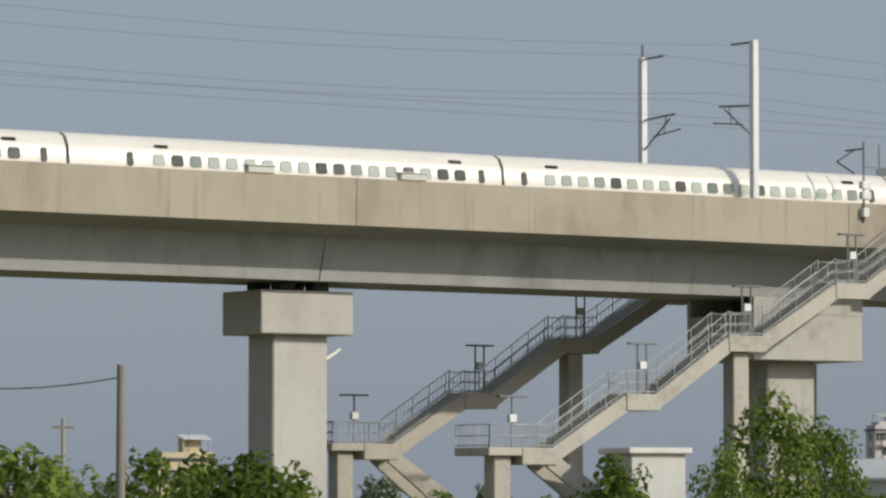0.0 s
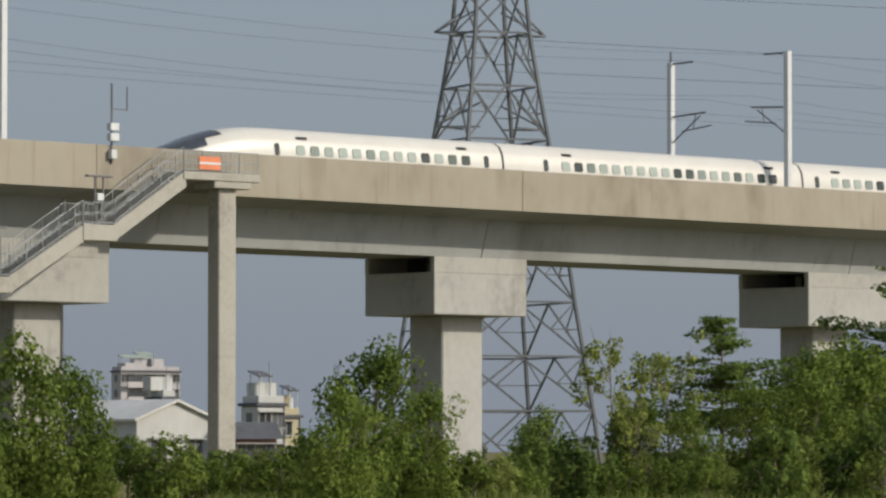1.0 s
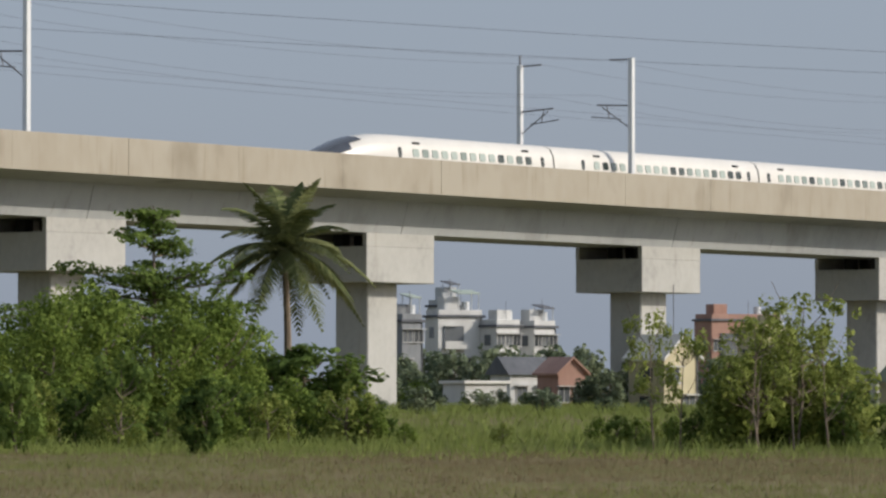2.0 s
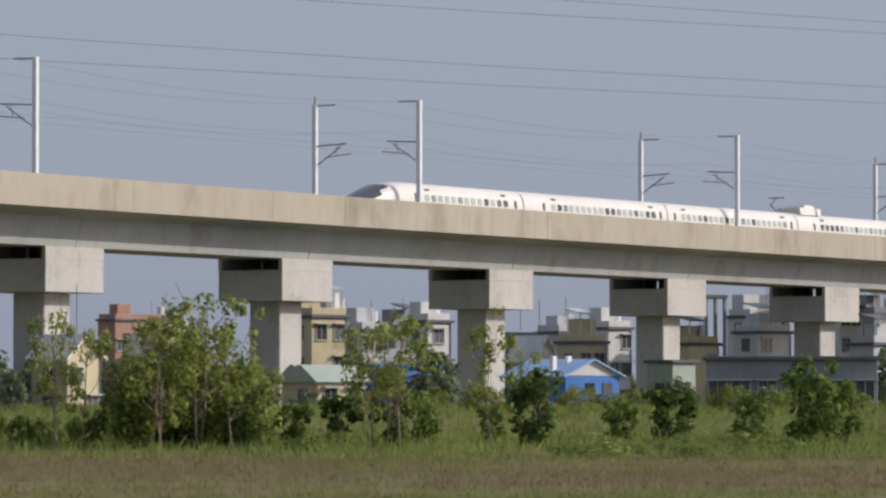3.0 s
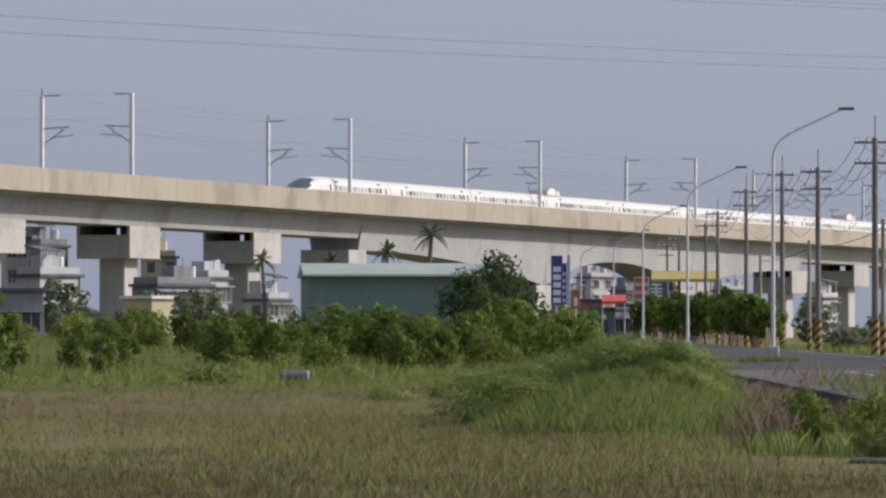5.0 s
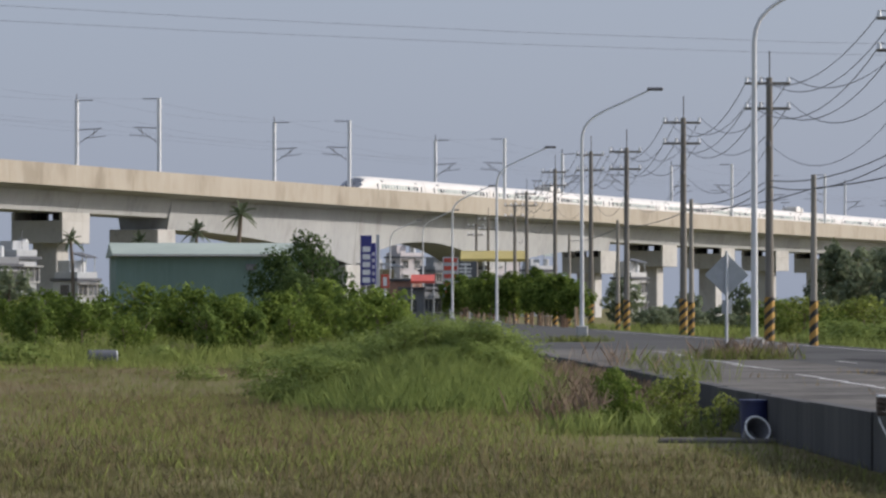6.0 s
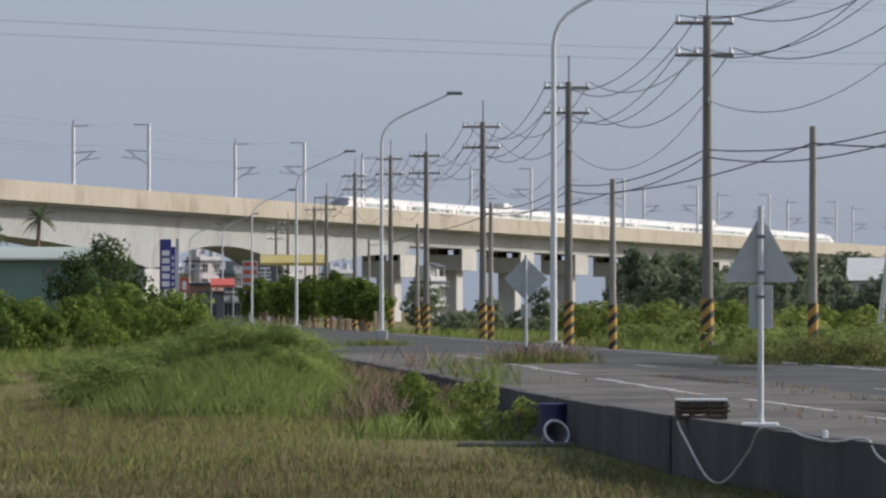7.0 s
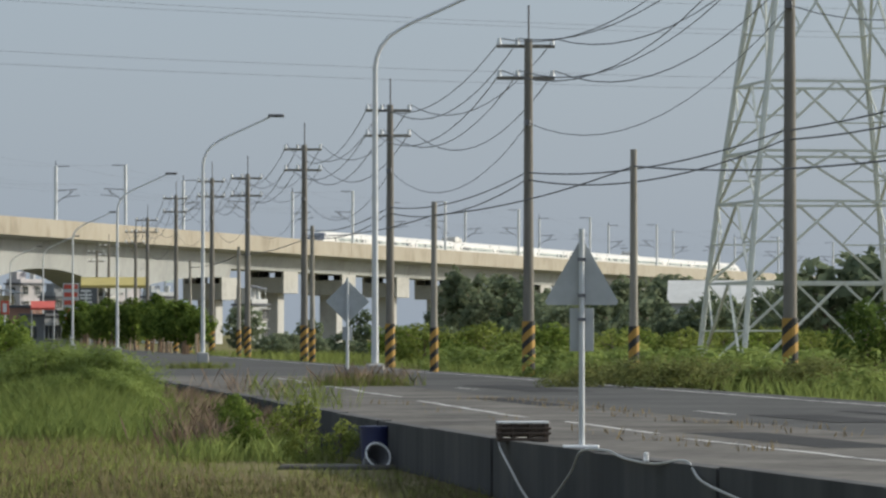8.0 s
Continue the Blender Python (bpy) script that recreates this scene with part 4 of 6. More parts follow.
# green belt under the far end of the bridge
for i in range(22):
    p = polar(75.61 + i * 0.145 + rng.uniform(-0.08, 0.08), 300 + 70 * rng.random())
    far_tree.at(p.x, p.y, 0.9 + 1.0 * rng.random(), 1.4)
make_roadside = Grove([lambda: make_bush("small round-crowned tree on a crooked trunk by the road", LEAF_DARK, 2.9, 2.4, 1500, 0.09, 16, "tree", name="tree", lift=0.45)], 2.9)
make_roadside.at(127.1, 15.0, 2.7, 1.0)
# trees right behind the viaduct
for i in range(64):
    a = 52.13 + i * (68.93 - 52.13) / 64 + rng.uniform(-0.15, 0.15)
    p = polar(a, 200 / math.cos(radians(min(a, 66))) * rng.uniform(1.0, 1.12) - (40 if a > 62 else 0))
    (far_tree if i % 3 else mid_bush).at(p.x, p.y, (0.9 + 0.7 * rng.random()) if hides(a) else 1.6 + 2.0 * rng.random(), 1.1)
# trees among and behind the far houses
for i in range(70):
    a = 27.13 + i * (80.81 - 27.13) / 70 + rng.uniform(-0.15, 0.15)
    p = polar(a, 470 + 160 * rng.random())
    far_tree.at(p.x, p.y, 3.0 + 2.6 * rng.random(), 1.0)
for i in range(60):
    a = 27.13 + i * (68.22 - 27.13) / 60 + rng.uniform(-0.2, 0.2)
    p = polar(a, min(310, 0.9 * 189 / math.cos(radians(min(a, 62)))) * rng.uniform(0.93, 1.0))
    far_tree.at(p.x, p.y, 0.9 + 0.8 * rng.random(), 1.6)


# ---- grass ----
def scatter_grass(name, label, mat, places, height, width, blades):
    """Tufts of bent blades as one sheet of stuff."""
    n = len(places)
    P = np.repeat(np.asarray(places, float), blades, axis=0)
    k = len(P)
    spread = np.repeat(width, k) if np.isscalar(width) else width
    P[:, :2] += rng.normal(size=(k, 2)) * 0.22
    h = height * rng.uniform(0.45, 1.2, k)
    a = rng.uniform(0, math.tau, k)
    side = np.stack([np.cos(a), np.sin(a), np.zeros(k)], 1) * (spread * rng.uniform(0.6, 1.4, k))[:, None]
    lean = np.stack([rng.normal(size=k), rng.normal(size=k), np.zeros(k)], 1) * (h * 0.28)[:, None]
    up = np.zeros((k, 3))
    up[:, 2] = h
    V = np.stack([P - side, P + side, P + up * 0.6 + lean * 0.5 + side * 0.6, P + up + lean], 1).reshape(-1, 3)
    idx = np.arange(k)[:, None] * 4
    # blades turn their outer side away from the clump's lean, so that a stand of them shades evenly
    flip = (side[:, 1] * (P[:, 0]) - side[:, 0] * P[:, 1]) > 0
    tri = [idx + [0, 1, 2], idx + [0, 2, 3]]
    F = np.concatenate([np.where(flip[:, None], t[:, ::-1], t) for t in tri], 0)
    me = bpy.data.meshes.new(name)
    me.from_pydata(V.tolist(), [], F.tolist())
    me.materials.append(mat)
    soft = np.stack([rng.normal(size=k) * 0.22, rng.normal(size=k) * 0.22 - 0.15, np.ones(k)], 1)
    soft /= np.linalg.norm(soft, axis=1)[:, None]
    me.normals_split_custom_set_from_vertices(np.repeat(soft, 4, axis=0).tolist())
    return tagged(part(name, me, None), label, "grass", kind="stuff")


def field_places(n, a0, a1, r0, r1, keep):
    out = []
    while len(out) < n:
        a, r = rng.uniform(a0, a1), math.sqrt(rng.uniform(r0 * r0, r1 * r1))
        p = polar(a, r)
        side, dist = road_side(p.x, p.y)
        if side > 0 and dist < 13 or side < 0 and dist < 0.4:
            continue
        if keep(a, r, p):
            out.append((p.x, p.y, ground_height(p.x, p.y) - 0.03))
    return out


GRASS_GREEN = foliage("field_grass_green", (0.124, 0.151, 0.042), (0.189, 0.215, 0.065), 0.3, 0.08)
GRASS_DRY = foliage("field_grass_dry", (0.186, 0.147, 0.084), (0.243, 0.195, 0.115), 0.3, 0.08)
GRASS_TALL = foliage("tall_weeds_green", (0.163, 0.215, 0.061), (0.284, 0.347, 0.110), 0.45)
GRASS_RANK = foliage("rank_grass_olive", (0.115, 0.105, 0.05), (0.155, 0.142, 0.07), 0.25, 0.12)
GRASS_MEADOW = foliage("meadow_grass_yellow_green", (0.178, 0.224, 0.064), (0.293, 0.339, 0.103), 0.4, 0.08)
GRASS_PINK = foliage("reddish_dry_weeds", (0.22, 0.165, 0.12), (0.34, 0.265, 0.195), 0.3)


def patch(p, s=0.05, seed=0):
    return noise.noise((p.x * s, p.y * s, seed))


def dryness(r, p):
    """The field dries out in a broad belt with soft uneven edges; nearer it is mixed, farther it stays green."""
    belt = math.exp(-((r - 130) / 28) ** 2)
    return 0.22 - 0.3 * ease((84 - r) / 20) + 0.6 * belt - (0.3 if r > 152 else 0) + 1.3 * patch(p, 0.045) + 0.6 * patch(p, 0.16, 4)


scatter_grass("field_grass", "short green field grass", GRASS_GREEN, field_places(17000, 44, 84, 52, 165, lambda a, r, p: dryness(r, p) < rng.random()), 0.17, 0.006, 9)
scatter_grass("dry_grass", "dry brown field grass", GRASS_DRY, field_places(17000, 44, 84, 52, 165, lambda a, r, p: dryness(r, p) > rng.random()), 0.17, 0.006, 9)
# olive near grass, kept darker to paint in the shadow near the wall
scatter_grass("rank_grass", "dark olive rank grass, its tone holding the wall's shadow", GRASS_RANK, field_places(7500, 64, 82, 46, 80, lambda a, r, p: r < 62 + 18 * rng.random() + 12 * patch(p, 0.08, 2)), 0.12, 0.005, 12)
scatter_grass("back_grass", "green grass below the viaduct", GRASS_MEADOW, field_places(15000, 40, 84, 150, 330, lambda a, r, p: r > 150 + 22 * rng.random()), 0.6, 0.017, 9)
scatter_grass("meadow_grass", "yellow-green meadow grass before the bushes", GRASS_MEADOW, field_places(9000, 40, 74, 140, 205, lambda a, r, p: r > 142 + 26 * rng.random() + 22 * patch(p, 0.06, 7)), 0.34, 0.014, 7)
weed = Grove([lambda: make_bush("soft pale green weed thicket in the field", GRASS_TALL, 1.5, 2.8, 2600, 0.052, 26, "weeds", "weed thickets", name="weed_thicket", upward=1.1) for _ in range(4)], 1.5)
far_weed = Grove([lambda: make_bush("soft pale green weed thicket in the field", GRASS_TALL, 1.5, 2.8, 700, 0.11, 20, "weeds", "weed thickets", name="weed_thicket", upward=0.8) for _ in range(3)], 1.5)
def hump(a, r, p):
    return (((a - 72.95) / 1.75) ** 2 + ((r - 98) / 19) ** 2) * (1 + 0.7 * patch(p, 0.2, 5)) < 1


for x, y, z in field_places(40, 71.0, 74.05, 90, 122, hump):
    weed.at(x, y, rng.uniform(0.5, 1.0), 1.5)
for x, y, z in field_places(26, 56, 74, 155, 190, lambda a, r, p: True) + field_places(18, 70, 76, 125, 190, lambda a, r, p: True):
    far_weed.at(x, y, rng.uniform(0.4, 0.9), 1.9)
scatter_grass("tall_weeds", "tall soft green weeds in the field", GRASS_TALL, field_places(8000, 70.9, 74.75, 74, 120, hump), 0.42, 0.008, 9)
def hump_foot(a, r, p):
    return rng.random() < math.exp(-((a - 71.6) / 2.4) ** 2 - ((r - 84) / 17) ** 2)


scatter_grass("foot_weeds", "soft green weeds at the foot of the hump", GRASS_MEADOW, field_places(4200, 66, 74.8, 56, 112, hump_foot), 0.2, 0.006, 8)
scatter_grass("foot_stalks", "dry brown stalks mixed into the weeds", GRASS_DRY, field_places(3600, 66, 74.95, 54, 105, hump_foot), 0.22, 0.006, 8)
scatter_grass("far_side_grass", "tall pale grass beyond the road", GRASS_TALL, field_places(3500, 76, 84.5, 95, 190, lambda a, r, p: road_side(p.x, p.y)[0] > 0), 0.6, 0.02, 6)
for x, y, z in field_places(60, 77, 84, 100, 190, lambda a, r, p: road_side(p.x, p.y)[0] > 0):
    far_weed.at(x, y, rng.uniform(0.7, 1.3), 1.6)


def verge(n, x0, x1, r0, r1):
    """Places on the rough verge below the road, bunched into clumps."""
    out = []
    for c in field_places(max(3, n // 18), x0, x1, r0, r1, lambda a, r, p: True):
        for k in range(18):
            x, y = c[0] + rng.normal() * 0.35, c[1] + rng.normal() * 0.35
            out.append((x, y, ground_height(x, y) - 0.03))
    return out


scatter_grass("verge_weeds", "reddish dry weeds on the verge", GRASS_PINK, verge(700, 74.65, 75.75, 79, 104), 0.6, 0.010, 9)
scatter_grass("verge_grass", "green weeds on the verge", GRASS_TALL, verge(420, 74.75, 76.18, 75, 92), 0.42, 0.010, 9)
for x, y, h, w in ((74.5, 19.3, 0.95, 0.8), (79.3, 20.8, 1.0, 0.75), (85.1, 22.5, 0.9, 0.8)):
    mid_bush.at(x, y, h, w)
for x, y, h, w in ((72.8, 17.9, 0.7, 0.9), (73.0, 17.3, 0.75, 0.9)):
    light_bush.at(x, y, h, w)
for x, y, h, w in ((76.7, 18.9, 1.05, 0.8), (77.6, 19.5, 1.0, 0.8)):
    light_bush.at(x, y, h, w)

# ---- houses and sheds ----
def plaster(name, a, b, **k):
    return material(name, [a, b], rough=0.85, scale=0.25, stretch=(1, 1, 0.4), fine=6, spread=(0.3, 0.65), **k)


WALL_WHITE = plaster("white_plaster", (0.42, 0.42, 0.41), (0.60, 0.60, 0.585))
WALL_CREAM = plaster("cream_plaster", (0.36, 0.32, 0.20), (0.52, 0.46, 0.31))
WALL_GREY = plaster("grey_cement", (0.14, 0.15, 0.16), (0.25, 0.26, 0.27))
WALL_PALE = plaster("pale_grey_tile", (0.35, 0.365, 0.375), (0.50, 0.515, 0.52))
WALL_FAR = plaster("greyish_pink_tile", (0.396, 0.372, 0.378), (0.504, 0.474, 0.480))
WALL_BRICK = plaster("red_brick_wall", (0.24, 0.13, 0.10), (0.36, 0.22, 0.17))
WALL_BLUE = plaster("blue_sheet_metal", (0.04, 0.13, 0.38), (0.07, 0.20, 0.50))
WALL_GREEN = plaster("green_sheet_metal", (0.13, 0.20, 0.175), (0.18, 0.26, 0.23))
ROOF_GREEN = plaster("pale_green_roof_sheet", (0.25, 0.30, 0.26), (0.34, 0.39, 0.34))
ROOF_DARK = plaster("dark_grey_roof", (0.06, 0.065, 0.075), (0.13, 0.135, 0.15))
ROOF_BLUE = plaster("blue_roof_sheet", (0.20, 0.33, 0.55), (0.30, 0.43, 0.62))
ROOF_PALE = plaster("pale_roof_sheet", (0.50, 0.49, 0.46), (0.66, 0.65, 0.62))
SIGN_WHITE = material("white_sign_paint", [(0.66, 0.66, 0.66), (0.76, 0.76, 0.75)], rough=0.5, scale=0.8)
FRAME = plaster("pale_window_frames", (0.36, 0.36, 0.35), (0.46, 0.46, 0.45))
PANE = material("house_window_glass", [(0.03, 0.035, 0.04), (0.12, 0.13, 0.14)], rough=0.2, scale=0.3, per_object=0.6)


def build_house(t_az, r, w, top, wall, label, storeys=3, depth=None, gable=False, roof_mat=None, turn=0.0, windows=None, base=0.3, name="house", category="house", tank=False):
    """A house with its windows towards the field; t_az is the azimuth of its middle, turn its twist."""
    p = polar(t_az, r)
    g = base
    h = top - g - (1.0 if not gable and storeys > 1 else 0.2)
    w *= 0.9
    d = depth or max(3.5, w * 0.34)
    house = thing(name, label, category, "houses behind the viaduct", m=pose(p.x, p.y, g, 0, 0, -0.35 * t_az + turn * 0.5))
    part("wall", box(-w / 2, w / 2, 0, d, -0.3, h if not gable else h * (0.76 if gable == "front" else 0.68), 0.03), wall, house)
    rm = roof_mat or ROOF_DARK
    if gable == "front":
        e, k = 0.35, h * 0.76
        bm = bmesh.new()
        v = [bm.verts.new(q) for q in ((-w / 2, 0, k - 0.05), (w / 2, 0, k - 0.05), (0, 0, h), (-w / 2, d, k - 0.05), (w / 2, d, k - 0.05), (0, d, h))]
        for f in ((0, 1, 2), (3, 5, 4), (0, 3, 4, 1), (0, 2, 5, 3), (1, 4, 5, 2)):
            bm.faces.new([v[i] for i in f])
        part("gable", bm, wall, house)
        for sgn in (-1, 1):
            bm = bmesh.new()
            a, b = (sgn * (w / 2 + e), k - 0.05 - e * (h - k) / (w / 2)), (0, h)
            prof = [(a[0], a[1] + 0.02), (b[0], b[1] + 0.02), (b[0], b[1] + 0.22), (a[0], a[1] + 0.22)]
            v0 = [bm.verts.new((x, -e, z)) for x, z in prof]
            v1 = [bm.verts.new((x, d + e, z)) for x, z in prof]
            bm.faces.new(v0), bm.faces.new(v1[::-1])
            for i in range(4):
                bm.faces.new((v0[i], v1[i], v1[(i + 1) % 4], v0[(i + 1) % 4]))
            part("roof", bm, rm, house)
    elif gable:
        k = h * 0.68
        bm = prism([(-0.4, k + 0.003), (d + 0.4, k + 0.003), (d * 0.55, h), (d * 0.45, h)], -w / 2 - 0.4, w / 2 + 0.4)
        part("roof", bm, rm, house)
    else:
        part("roof", box(-w / 2 - 0.25, w / 2 + 0.25, -0.3, d + 0.25, h + 0.003, h + 0.30, 0.04), rm, house)
        if storeys > 1:
            part("parapet", box(-w / 2 + 0.1, w / 2 - 0.1, 0.05, d - 0.1, h + 0.304, h + 0.95, 0.03), wall, house)
            # clutter on the flat roof: a stair head and a low tank
            q = rng.uniform(-0.3, 0.2) * w
            part("stair_head", box(q - 1.1, q + 1.1, d * 0.35, d * 0.35 + 1.8, h + 0.9, h + rng.uniform(1.8, 2.6), 0.03), wall, house)
            q = rng.uniform(0.25, 0.4) * w
            part("water_tank", tube((q, d * 0.5, h + 0.94), (q, d * 0.5, h + 2.0), 0.5, sides=10), STEEL, house, "small steel water tank")
    if tank:
        part("water_tank", tube((w * 0.2, d * 0.5, h + 0.9), (w * 0.2, d * 0.5, h + 2.5), 0.75, sides=12), STEEL, house, "steel water tank on the roof")
    hh = h * 0.68 if gable else h
    n = windows if windows is not None else max(2, int(w / 2.6))
    fl = hh / storeys
    if n:
        wh = min(1.35, fl * 0.5)
        pane = mesh_of("window", box(-0.62, 0.62, -0.03, 0.02, 0, wh), PANE)
        bm = add_box(bmesh.new(), -0.74, 0.74, -0.16, 0.01, -0.12, -0.004)
        add_box(bm, -0.70, -0.62, -0.09, 0.01, 0, wh), add_box(bm, 0.62, 0.70, -0.09, 0.01, 0, wh), add_box(bm, -0.03, 0.03, -0.08, -0.031, 0, wh)
        add_box(bm, -0.85, 0.85, -0.5, 0.01, wh + 0.08, wh + 0.17)
        surround = mesh_of("window_frame", bm, FRAME)
        for f in range(storeys):
            for i in range(n):
                if rng.random() < 0.12:
                    continue
                hole = part("window", pane, None, house, at=Matrix.Translation((-w / 2 + w * (i + 0.5) / n + rng.uniform(-0.15, 0.15), 0, f * fl + fl * 0.33)))
                part("window_frame", surround, None, hole)
        for f in range(storeys):
            for i in range(max(1, int(d / 3.2))):
                part("window", pane, None, house, at=Matrix.Translation((-w / 2, d * (i + 0.5) / max(1, int(d / 3.2)), f * fl + fl * 0.33)) @ pose(0, 0, 0, 0, 0, -90))
        for f in range(1, storeys):
            if w > 6 and rng.random() < 0.8:
                bm = box(-w * 0.42, w * 0.10, -1.05, -0.004, f * fl - 0.12, f * fl + 0.02)
                add_box(bm, -w * 0.42, w * 0.10, -1.05, -0.97, f * fl + 0.02, f * fl + 0.85)
                part("balcony", bm, wall, house)
                # dark panel on the wall stands for the deep shade behind the balcony
                part("balcony_door", box(-w * 0.38, w * 0.06, -0.17, -0.005, f * fl + 0.03, f * fl + fl * 0.72), PANE, house, "dark panel standing for the balcony's shaded recess")
    if not gable and storeys > 1 and rng.random() < 0.6:
        # sheet roof on thin posts over part of the flat roof
        x0, x1 = (-w * 0.45, w * 0.05) if rng.random() < 0.5 else (-w * 0.05, w * 0.45)
        zt = h + rng.uniform(2.3, 2.9)
        part("roof_shelter", prism([(0.0, zt), (0.0, zt + 0.12), (d * 0.7, zt + 0.62), (d * 0.7, zt + 0.5)], x0, x1), (ROOF_DARK, WALL_PALE, ROOF_GREEN)[int(rng.integers(3))], house, "sheet roof shelter on posts")
        for px_, py_ in ((x0 + 0.15, 0.25), (x1 - 0.15, 0.25), (x0 + 0.15, d * 0.6), (x1 - 0.15, d * 0.6)):
            part("shelter_post", tube((px_, py_, h + 0.3), (px_, py_, zt + 0.3), 0.06, sides=6), STEEL, house)
    if storeys > 1:
        part("aerial", tube((w * 0.1, d * 0.3, h + 0.2), (w * 0.1, d * 0.3, h + rng.uniform(2.5, 4.2)), 0.035, sides=5), LAMP_GREY, house, "thin roof aerial")
        part("drain_pipe", tube((w * 0.46, -0.07, 0.1), (w * 0.46, -0.07, h - 0.1), 0.06, sides=6), LAMP_GREY, house)
    return house


def town():
    H = build_house
    # beyond the first piers
    H(30.21, 520, 7.80, 8.70, WALL_CREAM, "cream flat-roofed house far behind the bushes", 2)
    H(36.19, 224, 3.22, 5.05, WALL_WHITE, "plain white hut beside the escape stair", 1, windows=0, roof_mat=ROOF_PALE)
    H(39.29, 760, 12.16, 16.21, WALL_FAR, "large grey apartment block far away", 6, windows=8)
    H(39.16, 790, 6.5, 17.4, WALL_FAR, "grey stair tower of the far apartment block", 7, windows=2)
    H(39.61, 330, 7.63, 5.83, WALL_WHITE, "white shed with a pale gabled roof", 1, gable="front", roof_mat=ROOF_PALE, turn=18, depth=16, windows=2)
    H(40.64, 330, 3.30, 4.39, WALL_BRICK, "low brick house with a grey roof", 1, gable=True, turn=-25)
    H(40.82, 420, 3.15, 7.22, WALL_WHITE, "white house with dark windows", 2)
    H(41.07, 450, 2.25, 6.35, WALL_CREAM, "small cream house between trees", 2)
    H(39.53, 450, 1.69, 8.15, WALL_WHITE, "narrow white house between trees", 2)
    # white terraces
    H(52.86, 560, 7.00, 12.71, WALL_WHITE, "white terraced villa with dark balconies", 3, turn=-12)
    H(52.75, 585, 3.29, 14.49, WALL_PALE, "pale stair tower above a white villa", 4, windows=1)
    H(53.47, 560, 4.34, 11.51, WALL_WHITE, "white terraced villa with dark balconies", 3, turn=8, windows=3)
    H(53.93, 565, 3.96, 11.46, WALL_WHITE, "white terraced villa with dark balconies", 3, turn=8, windows=3)
    H(52.25, 520, 3.25, 11.49, WALL_GREY, "grey cement house beside the white villas", 3)
    H(54.27, 430, 3.55, 5.73, WALL_BRICK, "red brick house with a gabled front", 1, gable="front", roof_mat=WALL_BRICK, windows=2)
    H(53.75, 450, 5.62, 6.12, WALL_WHITE, "low house with a dark tiled roof", 1, gable=True)
    H(53.18, 400, 5.00, 3.28, WALL_WHITE, "long low white shed with a flat roof", 1, roof_mat=ROOF_PALE, windows=0)
    H(55.65, 330, 4.12, 6.53, WALL_CREAM, "pale house with a white-edged gable", 2, gable="front", roof_mat=ROOF_PALE, windows=2, turn=25)
    H(56.48, 600, 12.75, 12.86, WALL_BRICK, "long red house with white windows", 2, windows=6, roof_mat=ROOF_DARK)
    H(56.83, 560, 7.00, 10.46, WALL_CREAM, "cream house before a red one", 2)
    H(58.75, 420, 4.72, 10.26, WALL_CREAM, "cream three-storey house with balconies", 3)
    H(59.33, 430, 3.76, 9.11, WALL_PALE, "pale three-storey house with balconies", 3)
    H(58.90, 340, 5.10, 4.59, WALL_CREAM, "low cream house with a grey-green roof", 1, gable=True, roof_mat=ROOF_GREEN)
    # behind the middle piers
    H(58.80, 460, 6.33, 11.04, WALL_CREAM, "cream house with a flat roof", 3, tank=True)
    H(58.37, 480, 3.60, 10.53, WALL_PALE, "pale narrow tiled town house", 3)
    H(60.14, 450, 3.38, 10.28, WALL_WHITE, "tall blank white house wall", 3, windows=1)
    H(59.73, 470, 3.52, 9.47, WALL_GREY, "grey cement house between piers", 3)
    H(60.01, 360, 4.95, 5.81, WALL_WHITE, "white house with a pale slanting roof", 1, gable="front", roof_mat=ROOF_PALE, turn=30)
    H(58.80, 345, 5.17, 4.62, WALL_CREAM, "low cream house with a grey-green roof", 1, gable=True, roof_mat=ROOF_GREEN)
    H(59.76, 350, 6.56, 4.4, WALL_BLUE, "blue sheet metal fence wall", 1, windows=0, depth=2, roof_mat=WALL_BLUE, name="shed", category="shed")
    H(61.20, 430, 6.45, 8.31, WALL_GREY, "house with a dark tiled roof", 2, gable=True, windows=4)
    H(61.49, 424, 2.23, 7.69, WALL_WHITE, "white dormer gable on a dark roof", 2, gable="front", roof_mat=WALL_WHITE, windows=1, depth=4)
    H(61.80, 450, 3.38, 9.16, WALL_PALE, "pale narrow tower house", 3)
    H(62.09, 440, 3.85, 8.07, WALL_CREAM, "cream house with a brown roof", 2)
    H(62.43, 470, 3.52, 9.88, WALL_WHITE, "white house with stacked balconies", 3)
    H(63.49, 440, 4.40, 7.90, WALL_CREAM, "yellow cream house with small windows", 2)
    H(63.24, 400, 3.00, 5.12, ROOF_GREEN, "small shed with green walls", 1, windows=1)
    H(64.32, 470, 6.2, 11.06, WALL_WHITE, "grey four-storey house with deep balconies", 4, tank=True)
    H(64.38, 455, 5.12, 9.24, WALL_PALE, "pale house front with balconies", 3)
    H(64.60, 320, 13.4, 4.76, WALL_GREY, "long low grey cement shed", 1, windows=7, depth=8, turn=-84, name="shed", category="shed")
    H(65.35, 470, 3.52, 12.12, WALL_WHITE, "tall white house with dark windows", 4)
    H(65.81, 500, 4.69, 11.82, WALL_GREY, "dark grey house with a roof shelter", 3)
    H(65.89, 430, 5.91, 7.77, WALL_PALE, "plain light grey wall of a workshop", 2, windows=0)
    H(67.26, 520, 2.60, 10.91, WALL_CREAM, "tall narrow cream tower house", 4, windows=1)
    H(67.46, 430, 8.06, 6.86, WALL_GREY, "grey house with a stepped roof", 2, windows=4)
